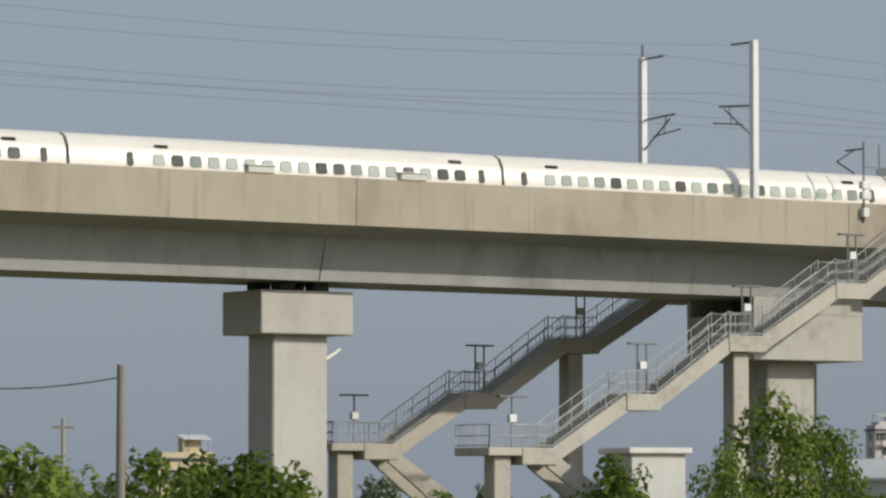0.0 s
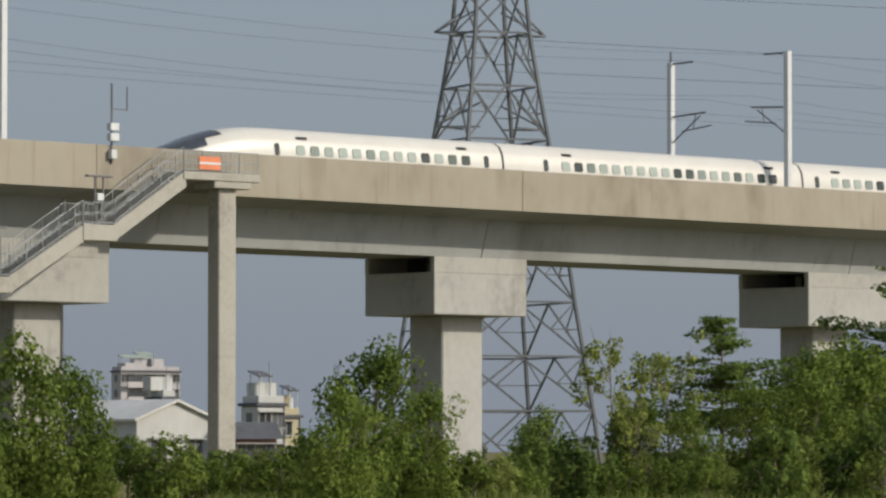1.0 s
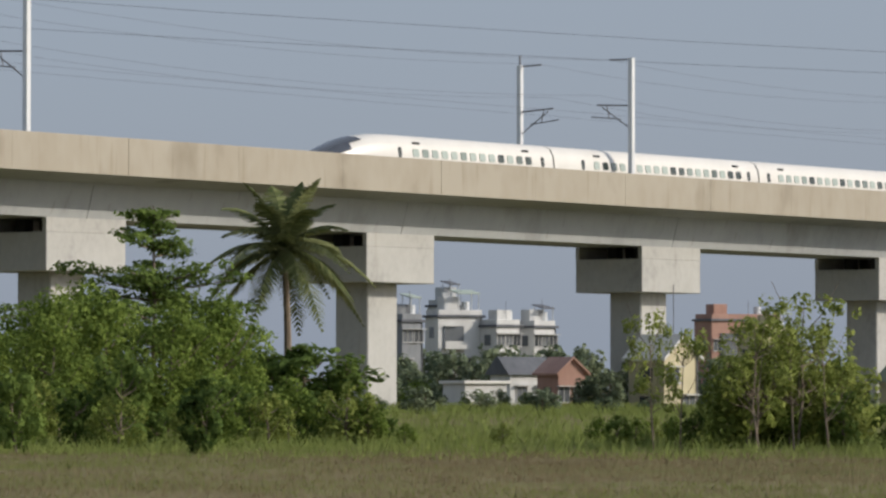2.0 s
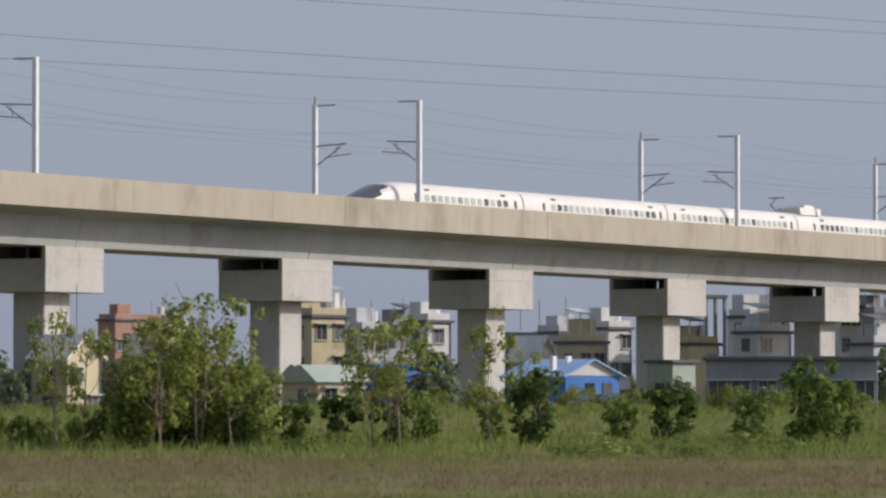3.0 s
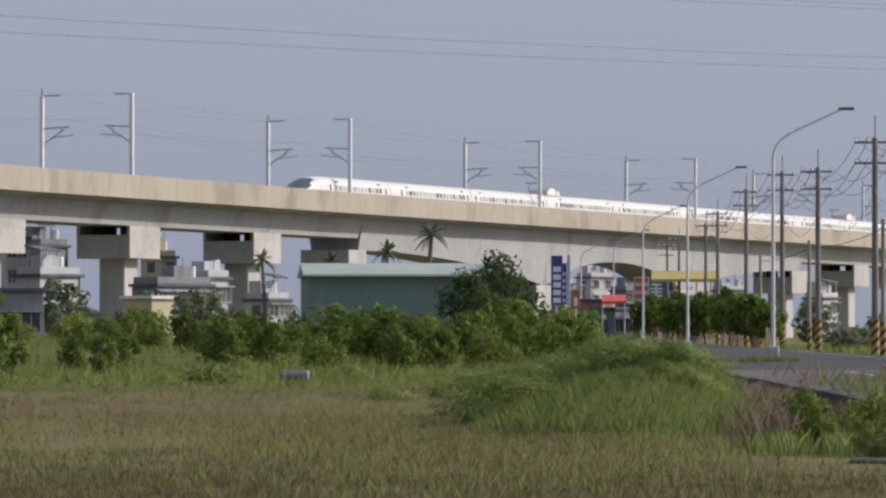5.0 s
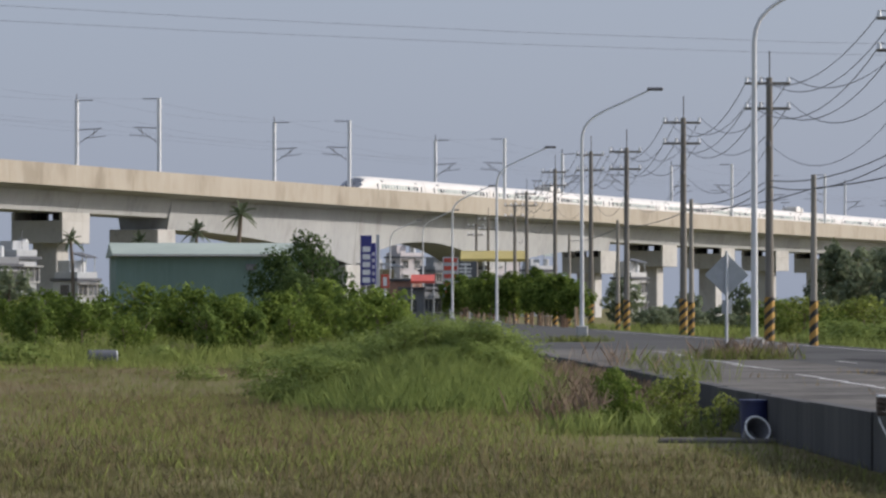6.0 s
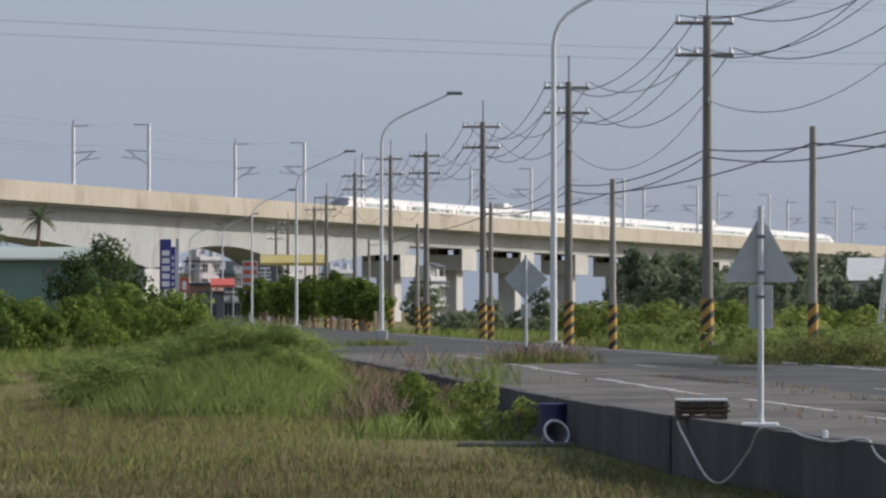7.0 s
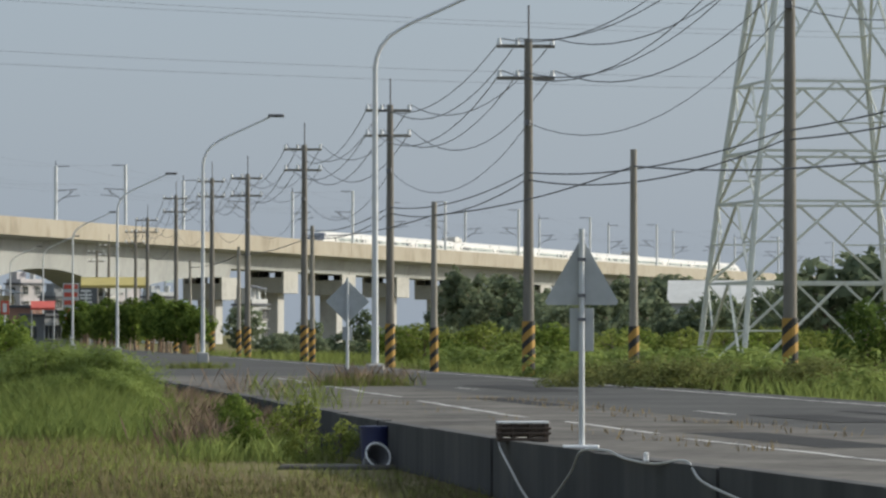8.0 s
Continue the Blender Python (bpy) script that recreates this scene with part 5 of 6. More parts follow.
    H(67.89, 440, 3.30, 7.63, WALL_PALE, "pale workshop with a lean-to roof", 2)
    H(67.18, 380, 2.85, 4.59, WALL_CREAM, "low cream shed with a pale roof", 1, roof_mat=ROOF_PALE, windows=1)
    H(68.65, 470, 3.52, 5.70, WALL_PALE, "pale house beside the last pier", 2)
    # far right, past the road
    H(81.50, 420, 10.76, 7.22, WALL_PALE, "long shed with a pale roof behind trees", 1, gable=True, roof_mat=ROOF_PALE, windows=0, depth=9, turn=-107, name="shed", category="shed")
    H(79.35, 560, 9.10, 5.56, WALL_PALE, "grey far shed between the trees", 1, windows=3)
    H(75.63, 640, 4.00, 6.94, WALL_WHITE, "white far house below the viaduct", 2)
    H(73.52, 700, 5.25, 8.34, WALL_WHITE, "white house beyond the road bridge", 3)
    H(72.20, 730, 7.5, 9.8, WALL_PALE, "pale town house beyond the road bridge", 3)
    H(72.75, 780, 6.5, 11.4, WALL_FAR, "pinkish grey block beyond the road bridge", 4)
    H(73.15, 740, 4.5, 8.8, WALL_GREY, "grey town house beyond the road bridge", 3)
    H(73.95, 820, 8.5, 11.8, WALL_FAR, "pinkish grey block beyond the road bridge", 4)
    H(74.45, 760, 5.5, 9.0, WALL_PALE, "pale town house beyond the road bridge", 3)
    H(72.55, 620, 4.0, 5.6, WALL_CREAM, "low cream shop house beyond the road bridge", 2)
    H(73.35, 600, 5.0, 5.0, WALL_GREY, "low grey shop house beyond the road bridge", 1, windows=3)


town()


def build_workshop(az, r, w, deep, eave, ridge, turn):
    """Blue walls, a white gable over them and a low pale blue roof."""
    p = polar(az, r)
    ob = thing("workshop", "blue sheet metal workshop with a white gable and pale blue roof", "workshop", m=pose(p.x, p.y, 0.3, 0, 0, -az + turn))
    h = w / 2
    part("wall", box(-h, h, 0, deep, -0.3, eave, 0.02), WALL_BLUE, ob)
    bm = bmesh.new()
    v = [bm.verts.new(q) for q in ((-h, -0.02, eave + 0.004), (h, -0.02, eave + 0.004), (0, -0.02, ridge), (-h, deep, eave + 0.004), (h, deep, eave + 0.004), (0, deep, ridge))]
    for f in ((0, 1, 2), (3, 5, 4), (0, 3, 4, 1), (0, 2, 5, 3), (1, 4, 5, 2)):
        bm.faces.new([v[i] for i in f])
    part("gable", bm, WALL_WHITE, ob, "white gable end")
    k = (ridge - eave) / h
    for sgn in (-1, 1):
        bm = bmesh.new()
        prof = [(0, ridge + 0.02), (sgn * (h + 0.4), eave - 0.4 * k + 0.02), (sgn * (h + 0.4), eave - 0.4 * k + 0.14), (0, ridge + 0.14)]
        v0 = [bm.verts.new((x, -0.35, z)) for x, z in prof]
        v1 = [bm.verts.new((x, deep + 0.35, z)) for x, z in prof]
        bm.faces.new(v0), bm.faces.new(v1[::-1])
        for i in range(4):
            bm.faces.new((v0[i], v1[i], v1[(i + 1) % 4], v0[(i + 1) % 4]))
        part("roof", bm, ROOF_BLUE, ob, "pale blue sheet roof")
    for x in (-h * 0.1, h * 0.55):
        part("window", box(x - 0.45, x + 0.45, -0.06, 0.01, eave - 1.35, eave - 0.55), PANE, ob)
    for x in (-h * 0.75, -h * 0.2):
        part("roof_vent", box(x - 0.2, x + 0.2, 2.0, 2.4, eave + 0.1, ridge + 0.35, 0.03), SIGN_WHITE, ob, "white roof ventilator")


def build_canopy(az, r, w, top, deep):
    """An open steel frame under a flat dark roof, beside a tall house."""
    p = polar(az, r)
    ob = thing("open_canopy", "dark flat canopy on tall bare columns beside a house", "canopy", m=pose(p.x, p.y, 0.3, 0, 0, -0.35 * az))
    part("roof", box(-w / 2, w / 2, 0, deep, top - 0.75, top - 0.35, 0.03), ROOF_DARK, ob)
    for x in (-w * 0.42, 0.0, w * 0.42):
        part("column", box(x - 0.14, x + 0.14, 0.16, 0.44, -0.3, top - 0.752), WALL_GREY, ob)
    part("floor_slab", box(-w * 0.45, w * 0.45, 0.1, deep - 0.1, top * 0.55, top * 0.55 + 0.2), WALL_GREY, ob)


build_canopy(63.66, 462, 3.0, 12.4, 5.0)
build_workshop(62.08, 335, 5.2, 7.0, 3.25, 4.35, 40)


def build_green_shed():
    r = 325
    p = polar(70.19, r)
    w = 13.41
    eave, ridge = 5.69, 6.50
    shed = thing("warehouse", "long green sheet metal warehouse with a pale green roof", "warehouse", m=pose(p.x, p.y, 0, 0, 0, -70.19 + 3))
    part("wall", box(-w / 2, w / 2, 0, 14, 0, eave, 0.03), WALL_GREEN, shed)
    part("roof", prism([(-0.5, eave + 0.004), (-0.5, eave + 0.18), (7, ridge + 0.25), (14.5, eave + 0.18), (14.5, eave + 0.004)], -w / 2 - 0.3, w / 2 + 0.3), ROOF_GREEN, shed)
    part("gutter", box(-w / 2 - 0.3, w / 2 + 0.3, -0.66, -0.505, eave + 0.02, eave + 0.16), ROOF_PALE, shed)
    for x in (0.22, 0.42):
        part("vent", box(w * x - 0.35, w * x + 0.35, -0.3, -0.004, eave - 1.0, eave - 0.55, 0.03), LAMP_GREY, shed, "dark wall vent")
    rib = mesh_of("cladding_rib", box(-0.05, 0.05, -0.05, -0.003, 0, eave - 0.1), WALL_GREEN)
    for i in range(24):
        part("cladding_rib", rib, None, shed, at=Matrix.Translation((-w / 2 + w * (i + 0.5) / 24, 0, 0)))


build_green_shed()

SIGN_BLUE = material("dark_blue_sign_face", [(0.03, 0.035, 0.16), (0.05, 0.05, 0.24)], rough=0.4, scale=0.6)
SIGN_RED = material("red_sign_paint", [(0.42, 0.05, 0.03), (0.62, 0.11, 0.07)], rough=0.5, scale=0.6)
SIGN_YELLOW = material("yellow_sheet_roof", [(0.36, 0.29, 0.08), (0.48, 0.39, 0.13)], rough=0.6, scale=0.5)
SIGN_BACK = material("grey_sign_back", [(0.36, 0.38, 0.385), (0.50, 0.52, 0.525)], rough=0.6, metal=0.2, scale=1.2)


def board(name, label, az, r, w, z0, z1, mat, bars=(), bar_mat=None, post=True, turn=0.0, poles=(0,)):
    """A sign board on posts, with plain bars in place of its writing."""
    p = polar(az, r)
    ob = thing(name, label, "sign", m=pose(p.x, p.y, 0, 0, 0, -az + turn))
    part("panel", box(-w / 2, w / 2, -0.12, 0.12, z0, z1, 0.02), mat, ob)
    for x0, x1, a, b in bars:
        part("writing_bar", box(-w / 2 + w * x0, -w / 2 + w * x1, -0.145, -0.122, z0 + (z1 - z0) * a, z0 + (z1 - z0) * b), bar_mat or SIGN_WHITE, ob)
    for x in poles:
        part("post", tube((x * w, 0.26, 0.2), (x * w, 0.26, z1), 0.11), STEEL, ob)
    return ob


def roadside_shops():
    r = 400
    strip = [(0.16, 0.84, 0.05 + 0.155 * i, 0.05 + 0.155 * i + 0.105) for i in range(6)]
    ob = board("advertising_sign", "tall dark blue sign with white lettering", 72.17, r, 1.00, 3.98, 8.38, SIGN_BLUE, strip[:5], turn=10)
    board("advertising_sign", "narrow blue side panel of the tall sign", 72.27, r + 1, 0.35, 4.08, 7.72, SIGN_BLUE, [(0.2, 0.8, 0.05 + 0.16 * i, 0.14 + 0.16 * i) for i in range(5)], turn=-15)
    board("sign_column", "pale grey sign column beside the blue sign", 72.32, r + 2, 0.30, 0.3, 8.47, WALL_PALE)
    board("shop_sign", "small red shop sign with a white mark", 72.41, 410, 0.72, 3.77, 5.00, SIGN_RED, [(0.25, 0.75, 0.15, 0.8)])
    board("shop_sign", "white shop sign with rows of red writing", 73.24, 470, 1.65, 3.13, 7.24, WALL_PALE, [(0.08, 0.92, 0.06 + 0.2 * i, 0.17 + 0.2 * i) for i in range(5)], SIGN_RED)
    board("billboard", "dark billboard with big white strokes", 73.42, 480, 2.64, 5.13, 6.87, ROOF_DARK,
          [(0.28, 0.78, 0.08, 0.2), (0.30, 0.76, 0.32, 0.42), (0.28, 0.78, 0.52, 0.62), (0.32, 0.74, 0.76, 0.88), (0.50, 0.57, 0.08, 0.9), (0.10, 0.15, 0.05, 0.9)])
    for az, r, w, y0, y1, m, lab in ((72.83, 500, 2.12, 1.01, 5.07, WALL_BRICK, "shaded brick shop front under the bridge"),
                                     (73.01, 495, 2.85, 1.02, 4.11, WALL_GREY, "dark grey shop front with stalls")):
        build_house(az, r, w, y1, m, lab, 1, windows=2)
    p = polar(72.89, 493)
    aw = thing("awning", "bright red awning over a shop front", "awning", m=pose(p.x, p.y, 0, 0, 0, -72.89))
    part("cover", prism([(-1.4, 4.60), (-1.4, 4.84), (1.2, 5.58), (1.2, 5.34)], -1.3, 1.3), SIGN_RED, aw)
    for x in (-1.2, 1.2):
        part("post", tube((x, -1.3, 0.3), (x, -1.3, 4.78), 0.06), STEEL, aw)
    p = polar(73.80, 520)
    w = 7.80
    sh = thing("market_roof", "yellow sheet roof of an open market shelter", "shelter", m=pose(p.x, p.y, 0, 0, 0, -73.80))
    part("roof", prism([(-4, 7.27), (-4, 7.53), (0, 8.50), (4, 7.53), (4, 7.27)], -w / 2, w / 2), SIGN_YELLOW, sh)
    for x in (-0.48, -0.16, 0.16, 0.48):
        part("post", tube((x * w, -3.6, 0.3), (x * w, -3.6, 7.33), 0.1), STEEL, sh)


roadside_shops()

# ---- poles, lamps and signs along the road ----
WOOD_POLE = material("weathered_grey_brown_pole", [(0.14, 0.128, 0.112), (0.25, 0.232, 0.205)], rough=0.9, scale=0.8, stretch=(1, 1, 0.2), fine=8)
CONC_POLE = material("pale_concrete_pole", [(0.24, 0.22, 0.19), (0.36, 0.335, 0.29)], rough=0.9, scale=0.8, stretch=(1, 1, 0.3))
INSULATOR = material("white_porcelain", [(0.70, 0.72, 0.74), (0.82, 0.83, 0.84)], rough=0.25, scale=2)
WHITE_LINE = material("worn_white_road_paint", [(0.13, 0.13, 0.125), (0.50, 0.49, 0.465)], rough=0.8, scale=1.2, fine=8, spread=(0.35, 0.5), coords="World")
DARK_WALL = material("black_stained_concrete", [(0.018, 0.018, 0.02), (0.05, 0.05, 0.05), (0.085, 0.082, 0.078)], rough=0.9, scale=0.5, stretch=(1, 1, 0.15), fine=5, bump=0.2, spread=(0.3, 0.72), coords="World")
SLAB = material("worn_pale_concrete_shoulder", [(0.055, 0.050, 0.045), (0.115, 0.106, 0.095), (0.17, 0.158, 0.14)], spec=0.15, stains=0.9, rough=0.92, scale=0.5, fine=7, bump=0.2, spread=(0.3, 0.68), coords="World")


def hazard_material():
    m = bpy.data.materials.new("black_and_yellow_hazard_paint")
    m.use_nodes = True
    n, l = m.node_tree.nodes, m.node_tree.links
    b = n["Principled BSDF"]
    b.inputs["Roughness"].default_value = 0.7
    tc, mp, wv, rp = n.new("ShaderNodeTexCoord"), n.new("ShaderNodeMapping"), n.new("ShaderNodeTexWave"), n.new("ShaderNodeValToRGB")
    mp.inputs["Rotation"].default_value = (radians(42), 0, 0)
    mp.inputs["Scale"].default_value = (1, 1, 1)
    wv.bands_direction, wv.inputs["Scale"].default_value, wv.inputs["Distortion"].default_value = "Z", 0.85, 0.1
    rp.color_ramp.interpolation = "CONSTANT"
    rp.color_ramp.elements[0].color, rp.color_ramp.elements[1].color = (0.03, 0.028, 0.025, 1), (0.42, 0.24, 0.05, 1)
    rp.color_ramp.elements[1].position = 0.45
    l.new(tc.outputs["Object"], mp.inputs[0]), l.new(mp.outputs[0], wv.inputs[0]), l.new(wv.outputs[0], rp.inputs[0]), l.new(rp.outputs[0], b.inputs["Base Color"])
    return m


HAZARD = hazard_material()
POWER = [(121.9, 16.4), (152.2, 29.5), (193.1, 43.6), (233.1, 57.3), (275.9, 71.5), (318.8, 85.3), (358.6, 99.0), (404.1, 114.3), (451.9, 129.1), (499.2, 145.8), (537.1, 158.4)]
TIPS = [13.6, 11.9, 11.8, 11.8, 11.8, 13.1, 13.1, 12.5, 12.5, 12, 12]
LINE_DIR = Vector((0.945, 0.33, 0))
ACROSS = Vector((0.33, -0.945, 0))


def build_power_pole(x, y, h, arms):
    pole = thing("power_pole", "grey-brown power pole with cross arms and hazard stripes", "utility pole", "power poles", m=pose(x, y, 0.3))
    part("shaft", tube((0, 0, 0), (0, 0, h), 0.21, 0.14, 10), WOOD_POLE, pole, smooth=True)
    part("hazard_band", tube((0, 0, 0.3), (0, 0, 2.2), 0.225, 0.222, 14), HAZARD, pole, "black and yellow spiral hazard paint")
    for k, z in enumerate((h - 0.25, h - 1.35)[:arms]):
        a = ACROSS * 1.0
        part("cross_arm", box(-1.0, 1.0, -0.06, 0.06, z - 0.06, z + 0.06, m=pose(0.12, 0.12, 0, 0, 0, math.degrees(math.atan2(ACROSS.y, ACROSS.x)))), WOOD_POLE, pole)
        for u in (-0.92, -0.3, 0.92):
            p = ACROSS * u + Vector((0.12, 0.12, z + 0.04))
            part("insulator", tube(p, p + Vector((0, 0, 0.24)), 0.10, 0.06, 8), INSULATOR, pole, "white porcelain insulator")
    part("lightning_rod", tube((0.05, 0, h - 0.1), (0.05, 0, h + 1.15), 0.035), LAMP_GREY, pole)
    part("bracket", box(-0.3, -0.1, -0.1, 0.1, h - 3.0, h - 2.8), LAMP_GREY, pole)
    return pole


for (x, y), h in zip(POWER, TIPS):
    build_power_pole(x, y, h, 2)


def sagging(name, label, a, b, sag, r, group):
    pts = []
    for i in range(13):
        t = i / 12
        p = Vector(a).lerp(Vector(b), t)
        pts.append((p.x, p.y, p.z - sag * 4 * t * (1 - t)))
    return tagged(part(name, add_chain(bmesh.new(), pts, r, 4), WIRE), label, "cable", group)


START = (78.0, 1.6)
LINE = [START] + POWER[:9]
HEIGHTS = [13.6] + TIPS[:9]
for (p, hp), (q, hq) in zip(zip(LINE, HEIGHTS), zip(LINE[1:], HEIGHTS[1:])):
    for u in (-0.92, -0.3, 0.92):
        for z in (0.25, 1.35):
            a = Vector((*p, 0.55 + hp - z)) + ACROSS * u
            b = Vector((*q, 0.55 + hq - z)) + ACROSS * u
            sagging("power_line", "thin dark sagging power line", a, b, rng.uniform(1.15, 1.7), 0.019, "power lines")
    a, b = Vector((*p, hp - 2.6)), Vector((*q, hq - 2.6))
    sagging("power_line", "thin dark sagging power line", a, b, 1.6, 0.014, "power lines")

SHORT = [(133.1, 22.6, 7.58), (164.2, 35.4, 6.98), (223.4, 54.5, 7.55), (280.6, 73.3, 7.63), (337.7, 92.1, 7.68)]


def build_short_pole(x, y, top):
    pole = thing("telephone_pole", "short pale concrete pole with a hazard stripe band", "utility pole", "telephone poles", m=pose(x, y, 0.3))
    part("shaft", tube((0, 0, 0), (0, 0, top - 0.3), 0.15, 0.10, 10), CONC_POLE, pole, smooth=True)
    part("hazard_band", tube((0, 0, 0.3), (0, 0, 2.0), 0.166, 0.163, 14), HAZARD, pole, "black and yellow spiral hazard paint")


for x, y, top in SHORT:
    build_short_pole(x, y, top)
ends = [(99.5, 9.6, 6.6)] + SHORT
for (x0, y0, z0), (x1, y1, z1) in zip(ends, ends[1:]):
    sagging("telephone_cable", "dark telephone cable between short poles", (x0, y0, z0 - 0.5), (x1, y1, z1 - 0.5), 0.25, 0.024, "telephone cables")
for z, sag in ((7.6, 0.45), (7.35, 0.6)):
    for p, q in zip([START] + POWER[:3], POWER[:4]):
        sagging("telephone_cable", "dark telephone cable along the power poles", (*p, z + (1.0 if p == START else 0.05)), (*q, z), sag, 0.024, "telephone cables")

LAMPS = [(136.5, 31.3), (214.3, 57.8), (291.0, 84.4), (383.1, 115.2), (477.9, 147.1), (534.0, 168.6)]


def build_street_lamp(x, y, first):
    lamp = thing("street_lamp", "pale grey curved street lamp on a concrete foot", "street lamp", "street lamps", m=pose(x, y, ROAD_Z - 0.1, 0, 0, math.degrees(math.atan2(ACROSS.y, ACROSS.x))))
    h = 9.75
    part("foot", box(-0.28, 0.28, -0.28, 0.28, 0, 0.6, 0.05), PALE, lamp, "square concrete foot")
    pts = [(0, 0, 0.4), (0, 0, h * 0.5), (0, 0, h)]
    rad = [0.115, 0.095, 0.075]
    bend = [(0.05, 0.35), (0.18, 0.68), (0.42, 0.98), (0.75, 1.22), (1.2, 1.46), (2.1, 1.86), (3.3, 2.42)]
    for i, (u, v) in enumerate(bend):
        pts.append((u, 0, h + v))
        rad.append(0.07 - 0.004 * i)
    part("pole", add_chain(bmesh.new(), pts, rad, 10), MAST_WHITE, lamp, smooth=True)
    part("lamp_head", box(3.2, 4.0, -0.16, 0.16, h + 2.4, h + 2.56, 0.05, pose(0, 0, 0)), LAMP_GREY, lamp, "dark flat lamp head")


for x, y in LAMPS:
    build_street_lamp(x, y, False)


def build_triangle_sign():
    x, y = 55.6, 10.1
    s = thing("warning_sign", "back of a grey triangular road sign on a steel post", "road sign", m=pose(x, y, ROAD_Z, 0, 0, -79.67))
    part("post", tube((0, 0, 0), (0, 0, 2.75), 0.036, sides=10), STEEL, s, smooth=True)
    part("foot", box(-0.24, 0.22, -0.15, 0.15, 0, 0.05, 0.015), SIGN_WHITE, s, "pale concrete foot")
    bm = bmesh.new()
    ring = [(-0.46, 1.84), (-0.43, 1.80), (0.43, 1.80), (0.46, 1.84), (0.03, 2.60), (-0.03, 2.60)]
    v0 = [bm.verts.new((a, 0.045, b)) for a, b in ring]
    v1 = [bm.verts.new((a, 0.065, b)) for a, b in ring]
    bm.faces.new(v0), bm.faces.new(v1[::-1])
    for i in range(6):
        bm.faces.new((v0[i], v1[i], v1[(i + 1) % 6], v0[(i + 1) % 6]))
    part("triangle", bm, SIGN_BACK, s)
    part("plate", box(-0.15, 0.15, 0.045, 0.062, 1.22, 1.76, 0.004), SIGN_BACK, s, "grey rectangular plate below the triangle")
    for z in (1.9, 2.35, 1.6):
        part("clamp", box(-0.05, 0.05, -0.045, 0.044, z, z + 0.04), LAMP_GREY, s)


build_triangle_sign()


def build_diamond_sign():
    x, y = 175.2, 41.3
    s = thing("diamond_sign", "back of a large grey diamond road sign", "road sign", m=pose(x, y, 0.4, 0, 0, -76.74))
    part("post", tube((0, 0, 0), (0, 0, 3.9), 0.06, sides=10), STEEL, s)
    q = 0.62
    part("diamond", box(-q, q, 0.07, 0.10, -q, q, 0.01, m=pose(0, 0, 2.95, 0, 45, 0)), SIGN_BACK, s)
    part("plate", box(-0.2, 0.2, 0.07, 0.09, 1.4, 1.95, 0.01), SIGN_BACK, s)


build_diamond_sign()


# ---- road edge: shoulder, stained wall, lines ----
def along(t, off, z):
    """A place t metres along the road's near edge from the wall's near end, off metres across it."""
    a = Vector((42.3, 4.8, 0))
    pts = [Vector((x, y, 0)) for x, y in ROAD_NEAR]
    i = 2
    while i < len(pts) - 2 and t > (pts[i + 1] - pts[i]).length:
        t -= (pts[i + 1] - pts[i]).length
        i += 1
    d = (pts[i + 1] - pts[i]).normalized()
    p = pts[i] + d * t + Vector((d.y, -d.x, 0)) * off
    return Vector((p.x, p.y, z))


def strip(name, label, t0, t1, o0, o1, z, mat, parent=None, dz=0.0, step=6.0):
    bm = bmesh.new()
    n = max(1, int((t1 - t0) / step))
    rows = []
    for i in range(n + 1):
        t = t0 + (t1 - t0) * i / n
        rows.append([bm.verts.new(along(t, o0, z)), bm.verts.new(along(t, o1, z))] + ([bm.verts.new(along(t, o0, z - dz)), bm.verts.new(along(t, o1, z - dz))] if dz else []))
    for a, b in zip(rows, rows[1:]):
        bm.faces.new((a[0], b[0], b[1], a[1]))
        if dz:
            bm.faces.new((a[2], b[2], b[0], a[0]))
            bm.faces.new((a[1], b[1], b[3], a[3]))
    if dz:
        bm.faces.new((rows[0][0], rows[0][1], rows[0][3], rows[0][2]))
        bm.faces.new((rows[-1][0], rows[-1][1], rows[-1][3], rows[-1][2]))
    return part(name, bm, mat, parent, label)


tagged(strip("shoulder", "", -20, 110, 0.0, 5.6, ROAD_Z + 0.004, SLAB), "worn pale concrete shoulder beside the road", "pavement", kind="structure")
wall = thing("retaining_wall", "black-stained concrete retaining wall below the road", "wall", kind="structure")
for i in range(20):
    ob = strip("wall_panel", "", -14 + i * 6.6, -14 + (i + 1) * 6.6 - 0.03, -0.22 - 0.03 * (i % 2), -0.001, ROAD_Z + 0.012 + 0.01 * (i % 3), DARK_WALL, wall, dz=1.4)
def wall_places(n, t0, t1, o0, o1):
    """Bunched places along the foot of the wall and over its edge."""
    out = []
    for _ in range(n // 14):
        t, o = rng.uniform(t0, t1), rng.uniform(o0, o1)
        for k in range(14):
            p = along(t + rng.normal() * 0.5, o + rng.normal() * 0.25, 0)
            on_top = road_side(p.x, p.y)[0] > 0
            out.append((p.x, p.y, ROAD_Z - 0.02 if on_top else ground_height(p.x, p.y) - 0.03))
    return out


